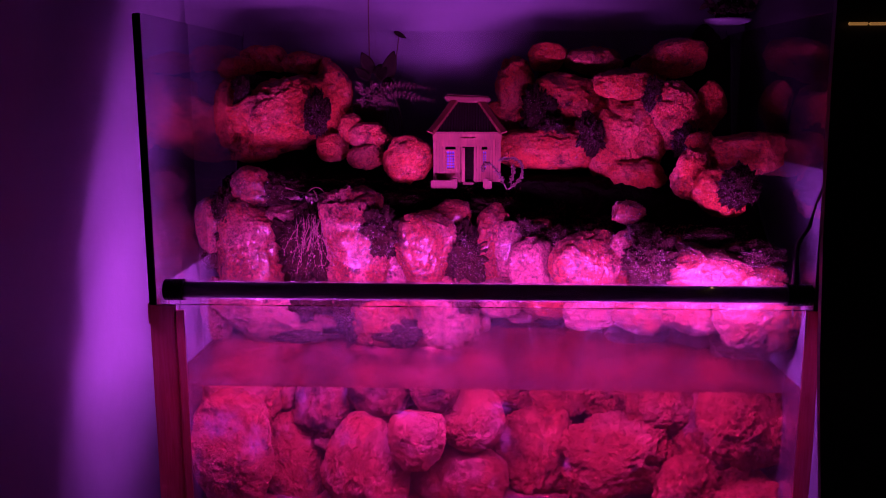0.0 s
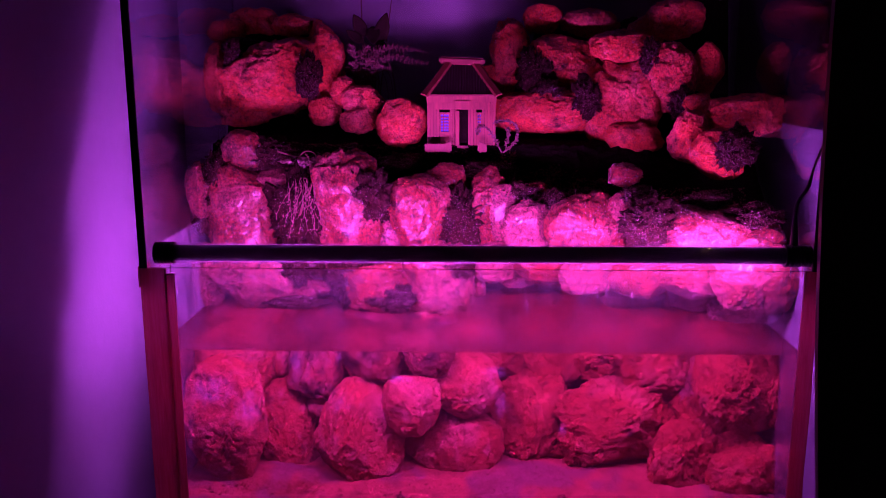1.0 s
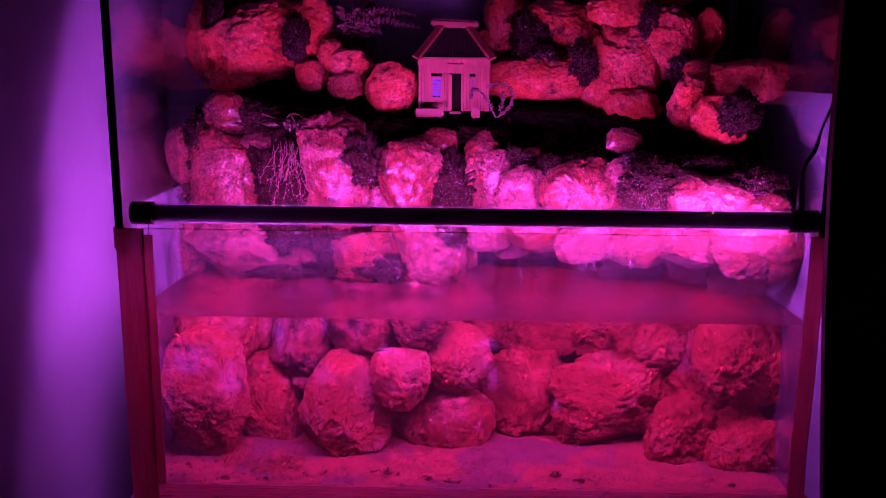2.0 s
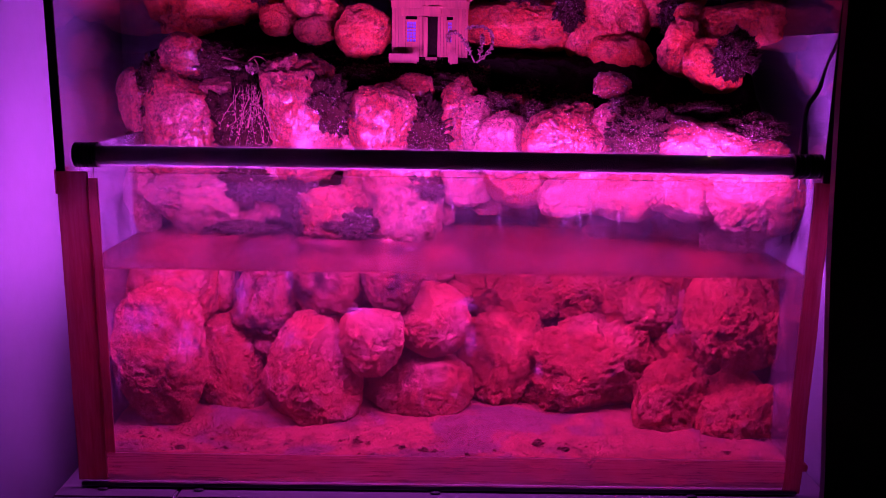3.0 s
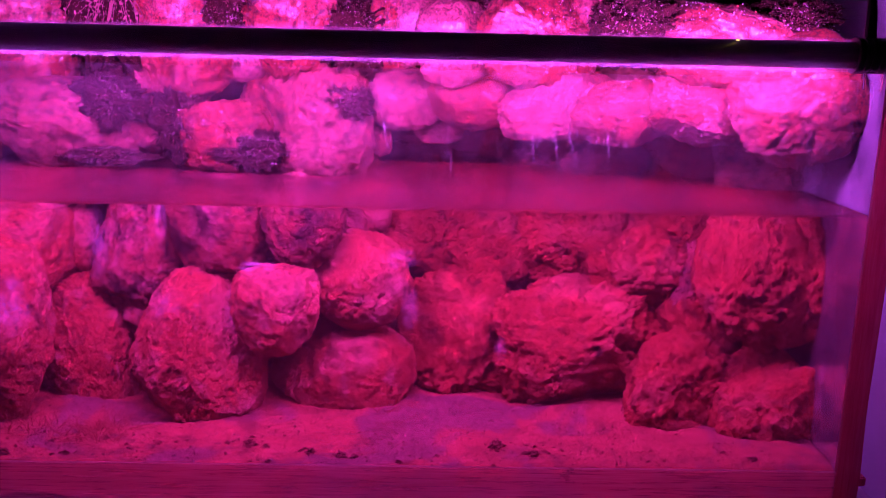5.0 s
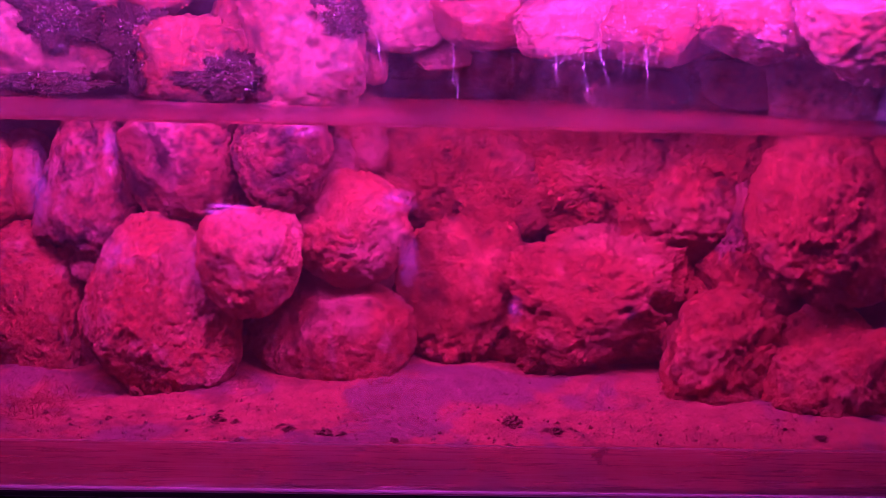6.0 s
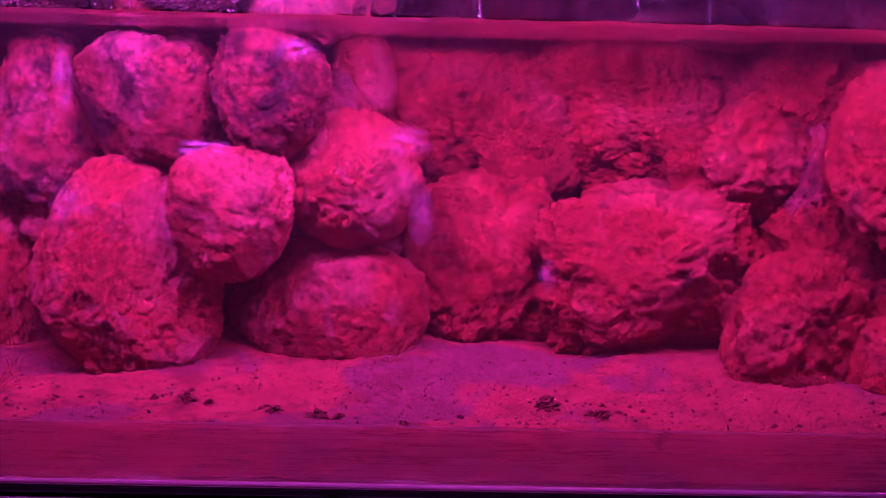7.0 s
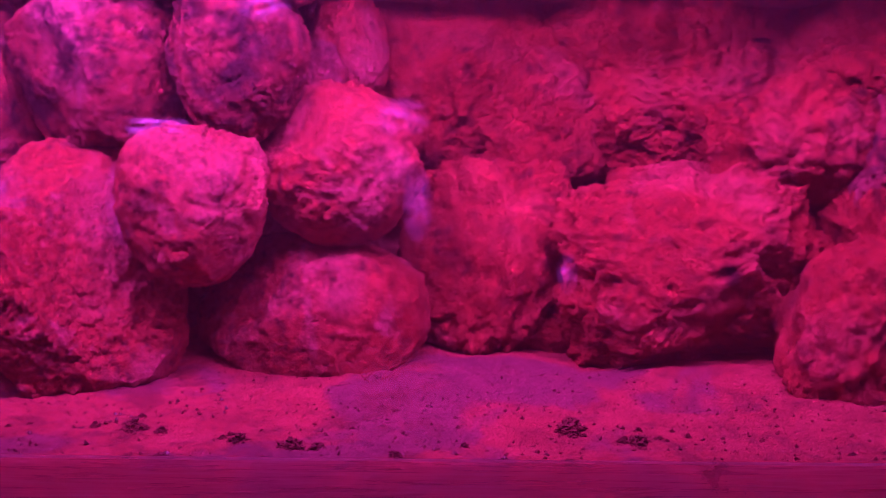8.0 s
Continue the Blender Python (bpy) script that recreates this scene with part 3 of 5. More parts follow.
def tank_light():
    light = holder("aquarium_light", (0, 0, 0), "black LED tube light lying across the front glass", "lamp")
    c = (TUBE_Y, TUBE_Z)
    back = math.atan2(-LED_DIR.z, -LED_DIR.y)
    arc = [back - 1.80 + 3.6 * i / 30 for i in range(31)]
    part("housing", ring_profile(arc, 0.0098, 0.0086, -0.366, 0.370, c), BLACK, light, "glossy black housing", True)
    full = [math.tau * i / 40 for i in range(41)]
    shell = part("clear_tube", ring_profile(full, 0.0122, 0.0112, -0.366, 0.370, c), ACRYLIC, light, "clear acrylic tube", True)
    shell.visible_shadow = False
    n = LED_DIR
    up = Vector((0, -n.z, n.y))
    bm = bmesh.new()
    o = Vector((0, *c)) - n * 0.0006
    vs = [bm.verts.new(o + Vector((x, 0, 0)) + up * w) for x, w in ((-0.344, -0.004), (0.356, -0.004), (0.356, 0.004), (-0.344, 0.004))]
    bm.faces.new(vs)
    part("led_strip", bm, LED_GLOW, light, "lit row of purple LEDs")
    for x0, x1 in ((-0.387, -0.362), (0.362, 0.393)):
        prof = []
        for k in range(6):
            s0, s1 = x0 + (x1 - x0) * k / 6, x0 + (x1 - x0) * (k + 1) / 6
            prof += [(s0 + 0.0004, 0.0126), (s0 + 0.0009, 0.0132), (s1 - 0.0009, 0.0132), (s1 - 0.0004, 0.0126)]
        bm = bmesh.new()
        rings = [[bm.verts.new((px, c[0] + pr * math.cos(k * math.tau / 32), c[1] + pr * math.sin(k * math.tau / 32))) for k in range(32)] for px, pr in prof]
        for r0, r1 in zip(rings, rings[1:]):
            for k in range(32):
                bm.faces.new((r0[k], r0[(k + 1) % 32], r1[(k + 1) % 32], r1[k]))
        bm.faces.new(rings[0])
        bm.faces.new(rings[-1])
        bmesh.ops.recalc_face_normals(bm, faces=bm.faces[:])
        part("end_cap", bm, BLACK, light, "ribbed black end cap")
    part("bracket", box((0.370, 1.0090, 0.345), (0.384, 1.014, 0.360), 0.001), GLASS, light, "clear holding bracket")
    part("bracket", box((-0.382, 1.0090, 0.345), (-0.368, 1.014, 0.360), 0.001), GLASS, light, "clear holding bracket")
    part("cable_sleeve", tube_path([(0.374, 1.016, 0.376), (0.374, 1.018, 0.398), (0.375, 1.022, 0.412)], 0.0052, 12, 0.6), BLACK, light, "black cable sleeve")
    line = bent([(0.375, 1.022, 0.405), (0.379, 1.03, 0.43), (0.391, 1.035, 0.448), (0.397, 1.03, 0.475), (0.402, 1.005, 0.51), (0.404, 0.99, 0.53), (0.408, 0.985, 0.62), (0.43, 0.985, 0.9)])
    part("cable", tube_path(line, 0.0026, 8), BLACK, light, "thin black cable", True)
    part("indicator", box((0.2725, 1.0085, 0.3788), (0.2750, 1.0100, 0.3794), 0.0002), INDICATOR, light, "tiny orange indicator")


tank_light()


# ---- ground inside the tank ----
GLASS_Y, STRETCH = 1.009, 1.36


def deep_y(y):
    """Depth behind the front glass, from the depth that refraction lets it seem to have."""
    return GLASS_Y + (y - GLASS_Y) * STRETCH



def smooth01(t):
    t = min(1, max(0, t))
    return t * t * (3 - 2 * t)


def edge_y(x):
    return 1.235 - 0.110 * smooth01((x + 0.02) / 0.34)


def edge_z(x):
    return 0.440 - 0.045 * smooth01((x + 0.02) / 0.34)


def mound(x, y):
    left = smooth01((-0.205 - x) / 0.05) * smooth01((y - 1.375) / 0.05) * (0.165 + 0.04 * noise.noise((x * 25, y * 25, 7)))
    right = smooth01((x - 0.045) / 0.06) * smooth01((y - 1.385) / 0.05) * (0.165 + 0.04 * noise.noise((x * 22, y * 25, 3)))
    side = smooth01((x - 0.31) / 0.05) * smooth01((y - 1.18) / 0.15) * 0.05
    return left + right + side


def bank(u, v):
    x = -0.393 + 0.786 * u
    ye, ze = edge_y(x), edge_z(x)
    deep = 1.400 - 0.085 * smooth01((x - 0.24) / 0.10)
    stops = [(0.0, deep, 0.012), (0.28, deep, 0.285), (0.36, ye + 0.045, 0.335), (0.50, ye + 0.035, ze - 0.02), (0.56, ye + 0.055, ze + 0.006), (0.72, 1.295, 0.474), (1.0, 1.451, 0.492)]
    for (a, y0, z0), (b, y1, z1) in zip(stops, stops[1:]):
        if v <= b:
            t = (v - a) / (b - a)
            y, z = y0 + (y1 - y0) * t, z0 + (z1 - z0) * t
            break
    if v > 0.56:
        z += mound(x, y)
    k = 0.010 if v < 0.5 else 0.006
    d = k * noise.fractal((x * 22, y * 22, z * 22), 0.8, 2.0, 5)
    e = 0.004 * noise.noise((x * 130, y * 130, z * 130))
    if v < 0.5:
        y += d + e
    else:
        z += d + e
    return (x, min(y, 1.4515), z)


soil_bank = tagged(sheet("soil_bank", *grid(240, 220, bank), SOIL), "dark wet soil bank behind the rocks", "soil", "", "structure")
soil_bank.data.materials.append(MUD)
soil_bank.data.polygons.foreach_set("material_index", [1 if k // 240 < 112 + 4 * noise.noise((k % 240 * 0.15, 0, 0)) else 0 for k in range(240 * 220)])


def bed(u, v):
    x, y = -0.393 + 0.786 * u, 1.009 + 0.26 * v
    z = 0.0285 + 0.010 * smooth01((abs(x + 0.02) - 0.15) / 0.25) * (0.5 + v) + 0.006 * v
    z -= 0.020 * (1 - smooth01((y - 1.009) / 0.022))
    z += 0.0035 * noise.fractal((x * 18, y * 24, 1), 0.8, 2.0, 5) + 0.0012 * noise.noise((x * 160, y * 160, 3))
    return (x, deep_y(y), z)


tagged(sheet("sand_bed", *grid(320, 110, bed), SAND), "silty reddish sand bed under water", "sand", "", "structure")


def bed_z(x, y):
    return bed((x + 0.393) / 0.786, (y - 1.009) / 0.26)[2]


# ---- rocks ----
ball = {}
for level in (2, 3, 4, 5, 6, 7):
    b = bmesh.new()
    bmesh.ops.create_icosphere(b, subdivisions=level, radius=1)
    b.verts.ensure_lookup_table()
    ball[level] = (np.array([v.co for v in b.verts]), [tuple(v.index for v in f.verts) for f in b.faces])
    b.free()


def boulder(at, size, seed, material, label, group, level=5, rough=1.0, cuts=6, round_off=0.18, name="rock", category="rock", lean=None, pores=54, pore_max=0.16, pore_depth=1.0, taper=0.0):
    rng = np.random.RandomState(seed * 7 + 3)
    p, faces = ball[level]
    box_norm = np.abs(p).max(axis=1, keepdims=True)
    q = p / (box_norm ** round_off)
    q = q / np.abs(q).max()
    r = np.ones(len(p))
    for _ in range(cuts):
        nrm = rng.normal(size=3)
        nrm /= np.linalg.norm(nrm)
        d = rng.uniform(0.70, 0.95)
        dot = q @ nrm
        over = np.maximum(dot - d, 0)
        q = q - np.outer(over * 0.85, nrm)
    s = seed * 13
    p = p * (np.array(size) / np.mean(size))
    warp = np.stack([fbm(p * 1.9 + s + 31 * k, s + 40 + k, 3, 0.55) for k in range(3)], axis=1)
    p = p + 0.22 * warp
    r = r + rough * 0.09 * fbm(p * 1.3 + s, s, 2)
    r = r - rough * 0.032 * ridged(p * 3.0 + s, s + 5, 2)
    broken = np.clip(0.9 + 2.2 * value_noise(p * 1.6 + s + 3, s + 33), 0.25, 1.4)
    r = r + rough * broken * 0.052 * fbm(p * 5.5 + s, s + 9, 4, 0.62)
    r = r - rough * broken * 0.008 * ridged(p * 13 + s, s + 15, 2)
    r = r + rough * broken * 0.016 * fbm(p * 23 + s, s + 21, 2, 0.7)
    ratio = np.array(size) / (np.prod(size) ** (1 / 3))
    pits = rng.normal(size=(pores, 3))
    pits /= np.linalg.norm(pits, axis=1, keepdims=True)
    rad = 0.03 + (pore_max - 0.03) * rng.uniform(0, 1, pores) ** 2
    crook = ball[level][0] + 0.16 * warp
    for c, w in zip(pits, rad):
        dist = np.linalg.norm((crook - c) * ratio, axis=1)
        r = r - rough * pore_depth * (0.02 + 0.3 * w) * np.exp(-(dist / w) ** 4)
    q = q * r[:, None] + rough * 0.07 * warp
    q[:, :2] *= (1 + taper * q[:, 2:3] / np.abs(q[:, 2]).max())
    q = (q - (q.max(axis=0) + q.min(axis=0)) / 2)
    q = q / np.abs(q).max(axis=0) * (np.array(size) / 2)
    tilt = Euler((rng.uniform(-0.12, 0.12), rng.uniform(-0.15, 0.15) if lean is None else radians(lean), rng.uniform(-0.3, 0.3))).to_matrix()
    q = q @ np.array(tilt).T
    ob = sheet(name, q, faces, material)
    ob.location = at
    return tagged(ob, label, category, group)


def sunk(at):
    return (at[0], deep_y(at[1]), at[2])


def stone_U(at, size, seed, lean=None, rough=0.48, taper=0.0, round_off=0.16):
    return boulder(sunk(at), (size[0] * 1.05, size[1] * 1.25, size[2] * 1.05), seed, ROCK_SUNK, "rounded silt-covered red rock under water", "sunken rocks", 7 if max(size) > 0.145 else 6 if max(size) > 0.06 else 5, rough, 5, round_off, lean=lean, pores=70, pore_max=0.13, pore_depth=1.1, taper=taper)


def stone_D(at, size, seed, lean=None, rough=0.6, taper=0.0):
    return boulder(sunk(at), (size[0] * 1.06, size[1] * 1.25, size[2] * 1.06), seed, ROCK_ALGAE_DIMMED, "rounded rock darkened by algae and painted dimming under water", "sunken rocks", 6, rough, lean=lean, pores=70, taper=taper)


def stone_K(at, size, seed, lean=None, rough=0.78, taper=0.0):
    return boulder(sunk(at), (size[0] * 1.22, size[1] * 1.4, size[2] * 1.18), seed, ROCK_CRAG, "craggy porous red rock under water", "sunken rocks", 7 if max(size) > 0.14 else 6 if max(size) > 0.07 else 5, rough, 4, 0.18, lean=lean, pores=60, pore_max=0.22, pore_depth=1.2, taper=taper)


def stone_F(at, size, seed, lean=None, rough=0.62, taper=0.0):
    return boulder(at, (size[0] * 1.34, size[1] * 1.1, size[2] * 1.26), seed, ROCK_WET, "wet pink-lit rock on the terrace face", "terrace rocks", 6 if max(size) > 0.075 else 5, rough, 7, 0.22, lean=lean, pores=40, pore_max=0.12, taper=taper)


def stone_B(at, size, seed, lean=None, rough=0.75):
    return boulder(at, (size[0] * (1.06 if size[0] > 0.13 else 1.2), size[1] * 1.1, size[2] * (1.02 if size[0] > 0.13 else 1.18)), seed, ROCK_LIGHTENED, "dim reddish rock piled on dark soil", "upper rocks", 6 if max(size) > 0.08 else 5, rough, lean=lean)


stone_U((-0.338, 1.125, 0.110), (0.106, 0.105, 0.178), 1, taper=0.12)
stone_U((-0.347, 1.185, 0.168), (0.128, 0.100, 0.128), 2)
stone_U((-0.270, 1.192, 0.072), (0.102, 0.090, 0.156), 3, lean=-8)
stone_U((-0.217, 1.175, 0.115), (0.045, 0.034, 0.040), 5)
stone_U((-0.292, 1.225, 0.180), (0.050, 0.051, 0.081), 6)
stone_U((-0.161, 1.155, 0.086), (0.126, 0.110, 0.152), 7, taper=-0.20)
stone_U((-0.088, 1.140, 0.131), (0.082, 0.072, 0.092), 9, rough=0.58, taper=0.14)
stone_U((-0.010, 1.170, 0.150), (0.096, 0.085, 0.095), 11, rough=0.52, round_off=0.05)
stone_U((-0.030, 1.182, 0.056), (0.140, 0.091, 0.104), 12, round_off=0.42)
stone_U((-0.044, 1.185, 0.087), (0.032, 0.026, 0.033), 13)
stone_U((-0.280, 1.200, 0.183), (0.026, 0.034, 0.068), 92)
stone_U((0.017, 1.220, 0.164), (0.044, 0.037, 0.049), 142)
stone_U((-0.196, 1.220, 0.174), (0.053, 0.044, 0.058), 143)
stone_U((-0.289, 1.200, 0.107), (0.043, 0.039, 0.055), 144)
# rocks 4 and 10 take the dark material to weaken the light on them
stone_D((-0.224, 1.185, 0.180), (0.082, 0.086, 0.128), 4, taper=-0.1)
stone_D((-0.143, 1.165, 0.205), (0.090, 0.075, 0.090), 8, taper=0.1)
stone_D((-0.063, 1.155, 0.209), (0.074, 0.062, 0.090), 10, taper=0.12)
stone_U((-0.008, 1.205, 0.221), (0.046, 0.042, 0.066), 91)
stone_D((-0.025, 1.200, 0.200), (0.042, 0.039, 0.057), 140)
stone_D((-0.119, 1.220, 0.176), (0.058, 0.045, 0.054), 141)
stone_K((0.078, 1.262, 0.196), (0.190, 0.080, 0.130), 14)
stone_K((0.083, 1.215, 0.088), (0.104, 0.085, 0.116), 15)
stone_K((0.089, 1.215, 0.047), (0.109, 0.064, 0.058), 16)
stone_K((0.206, 1.200, 0.078), (0.156, 0.125, 0.132), 17)
stone_K((0.212, 1.240, 0.192), (0.180, 0.095, 0.130), 18)
stone_K((0.277, 1.200, 0.166), (0.120, 0.085, 0.095), 19)
stone_K((0.316, 1.185, 0.100), (0.072, 0.080, 0.122), 20)
stone_K((0.293, 1.135, 0.055), (0.088, 0.088, 0.108), 21)
stone_D((0.309, 1.172, 0.158), (0.046, 0.052, 0.098), 22, rough=0.9)
stone_K((0.352, 1.128, 0.172), (0.098, 0.100, 0.126), 23)
stone_K((0.362, 1.110, 0.050), (0.088, 0.084, 0.112), 24)
stone_K((0.387, 1.110, 0.179), (0.032, 0.048, 0.113), 25)
stone_K((0.371, 1.060, 0.022), (0.032, 0.023, 0.025), 26)
stone_K((0.185, 1.250, 0.221), (0.120, 0.084, 0.091), 94)
stone_K((0.259, 1.235, 0.214), (0.113, 0.086, 0.103), 95)
stone_K((0.311, 1.195, 0.226), (0.095, 0.073, 0.088), 96)
stone_K((0.118, 1.236, 0.176), (0.080, 0.060, 0.078), 98, lean=20)
stone_K((0.035, 1.280, 0.261), (0.096, 0.061, 0.060), 122)
stone_K((0.115, 1.270, 0.260), (0.096, 0.060, 0.059), 123)
stone_K((0.193, 1.255, 0.260), (0.094, 0.060, 0.059), 124)
stone_K((0.269, 1.240, 0.262), (0.086, 0.057, 0.058), 125)
stone_K((0.334, 1.220, 0.272), (0.084, 0.055, 0.057), 126)
stone_K((0.370, 1.150, 0.206), (0.089, 0.062, 0.067), 138)
stone_K((0.300, 1.190, 0.231), (0.079, 0.046, 0.041), 139)
stone_F((-0.397, 1.235, 0.416), (0.037, 0.040, 0.067), 27)
stone_F((-0.341, 1.235, 0.383), (0.084, 0.080, 0.118), 28)
stone_F((-0.179, 1.215, 0.395), (0.081, 0.084, 0.136), 29)
stone_F((-0.077, 1.205, 0.384), (0.081, 0.071, 0.097), 30)
stone_F((-0.046, 1.235, 0.428), (0.052, 0.039, 0.046), 31)
stone_F((0.015, 1.215, 0.388), (0.046, 0.056, 0.106), 32)
stone_F((0.069, 1.165, 0.374), (0.052, 0.047, 0.067), 33)
stone_F((0.148, 1.155, 0.380), (0.090, 0.065, 0.074), 34)
stone_F((0.086, 1.205, 0.416), (0.028, 0.022, 0.027), 35)
stone_F((0.200, 1.150, 0.401), (0.045, 0.036, 0.046), 36)
stone_F((0.289, 1.115, 0.375), (0.109, 0.072, 0.060), 37)
stone_F((0.352, 1.100, 0.366), (0.062, 0.053, 0.048), 38)
stone_F((-0.336, 1.245, 0.472), (0.044, 0.037, 0.049), 39)
stone_F((0.200, 1.175, 0.446), (0.035, 0.025, 0.027), 40)
stone_F((-0.389, 1.225, 0.293), (0.042, 0.046, 0.078), 41)
stone_F((-0.307, 1.215, 0.289), (0.125, 0.076, 0.073), 42)
stone_F((-0.218, 1.225, 0.307), (0.049, 0.049, 0.077), 43)
stone_F((-0.147, 1.205, 0.279), (0.083, 0.057, 0.062), 44)
stone_F((-0.051, 1.210, 0.295), (0.086, 0.072, 0.094), 45)
stone_F((0.028, 1.205, 0.320), (0.064, 0.044, 0.048), 46)
stone_F((0.091, 1.185, 0.324), (0.064, 0.046, 0.051), 47)
stone_F((0.158, 1.160, 0.321), (0.078, 0.053, 0.056), 48)
stone_F((0.223, 1.140, 0.315), (0.084, 0.051, 0.048), 49)
stone_F((0.290, 1.115, 0.320), (0.082, 0.052, 0.051), 50)
stone_F((0.352, 1.085, 0.326), (0.088, 0.067, 0.080), 51)
stone_F((-0.348, 1.230, 0.314), (0.042, 0.034, 0.042), 101)
stone_F((-0.107, 1.225, 0.312), (0.042, 0.036, 0.049), 102)
stone_F((-0.002, 1.225, 0.289), (0.028, 0.027, 0.042), 103)
stone_F((0.061, 1.230, 0.293), (0.042, 0.028, 0.029), 104)
stone_F((0.129, 1.190, 0.320), (0.034, 0.030, 0.040), 105)
stone_F((0.194, 1.165, 0.331), (0.039, 0.032, 0.040), 106)
stone_F((0.261, 1.140, 0.329), (0.038, 0.031, 0.039), 107)
stone_F((0.326, 1.115, 0.339), (0.038, 0.030, 0.037), 108)
stone_F((-0.273, 1.235, 0.429), (0.075, 0.043, 0.038), 109)
stone_F((0.043, 1.200, 0.391), (0.039, 0.040, 0.064), 110)
stone_F((0.108, 1.175, 0.372), (0.039, 0.039, 0.060), 111)
stone_F((0.175, 1.155, 0.369), (0.038, 0.034, 0.047), 112)
stone_F((0.250, 1.145, 0.396), (0.044, 0.033, 0.038), 113)
stone_F((0.325, 1.135, 0.388), (0.051, 0.035, 0.038), 114)
stone_F((-0.123, 1.215, 0.363), (0.040, 0.035, 0.049), 115)
stone_F((-0.312, 1.230, 0.350), (0.034, 0.033, 0.050), 116)
stone_F((-0.216, 1.230, 0.351), (0.042, 0.037, 0.051), 117)
stone_F((0.371, 1.170, 0.264), (0.085, 0.054, 0.053), 145)
stone_F((0.314, 1.200, 0.272), (0.070, 0.040, 0.036), 146)
stone_F((0.230, 1.240, 0.262), (0.073, 0.039, 0.033), 147)
stone_B((-0.318, 1.370, 0.572), (0.171, 0.114, 0.119), 52)
stone_B((-0.402, 1.370, 0.572), (0.041, 0.050, 0.097), 53)
stone_B((-0.241, 1.385, 0.585), (0.063, 0.073, 0.133), 54)
stone_B((-0.395, 1.410, 0.646), (0.058, 0.034, 0.032), 55)
stone_B((-0.367, 1.430, 0.668), (0.037, 0.024, 0.025), 56)
stone_B((-0.289, 1.410, 0.654), (0.064, 0.036, 0.032), 57)
stone_B((-0.230, 1.340, 0.523), (0.044, 0.034, 0.040), 58)
stone_B((-0.202, 1.345, 0.551), (0.036, 0.031, 0.043), 59)
stone_B((-0.172, 1.335, 0.540), (0.060, 0.038, 0.038), 60)
stone_B((-0.176, 1.325, 0.510), (0.054, 0.035, 0.035), 61)
stone_B((-0.111, 1.305, 0.507), (0.065, 0.052, 0.065), 62)
stone_B((0.105, 1.430, 0.662), (0.054, 0.038, 0.041), 63)
stone_B((0.220, 1.345, 0.617), (0.089, 0.052, 0.047), 64)
stone_B((0.306, 1.390, 0.660), (0.080, 0.052, 0.053), 65)
stone_B((0.058, 1.410, 0.588), (0.056, 0.069, 0.134), 66)
stone_B((0.139, 1.390, 0.584), (0.111, 0.083, 0.097), 67)
stone_B((0.102, 1.350, 0.523), (0.156, 0.083, 0.069), 68)
stone_B((0.221, 1.345, 0.533), (0.103, 0.089, 0.120), 69)
stone_B((0.285, 1.325, 0.572), (0.070, 0.064, 0.092), 70)
stone_B((0.346, 1.345, 0.586), (0.042, 0.043, 0.068), 71)
stone_B((0.317, 1.275, 0.535), (0.039, 0.027, 0.029), 72)
stone_B((0.297, 1.235, 0.493), (0.053, 0.048, 0.067), 73)
stone_B((0.374, 1.245, 0.521), (0.103, 0.059, 0.053), 74)
stone_B((0.326, 1.190, 0.473), (0.064, 0.050, 0.061), 75)
stone_B((0.234, 1.300, 0.486), (0.075, 0.045, 0.043), 76)
stone_B((-0.353, 1.430, 0.657), (0.075, 0.046, 0.045), 118)
stone_B((0.178, 1.430, 0.655), (0.081, 0.048, 0.044), 119)
stone_B((0.266, 1.420, 0.645), (0.054, 0.039, 0.044), 120)
stone_B((0.024, 1.400, 0.562), (0.036, 0.035, 0.053), 121)
stone_B((0.185, 1.400, 0.570), (0.089, 0.068, 0.080), 154)
stone_B((0.087, 1.390, 0.544), (0.080, 0.056, 0.062), 155)
stone_B((0.260, 1.370, 0.562), (0.060, 0.055, 0.078), 156)
stone_B((0.147, 1.360, 0.511), (0.096, 0.052, 0.044), 157)
stone_B((-0.359, 1.360, 0.519), (0.073, 0.041, 0.036), 158)


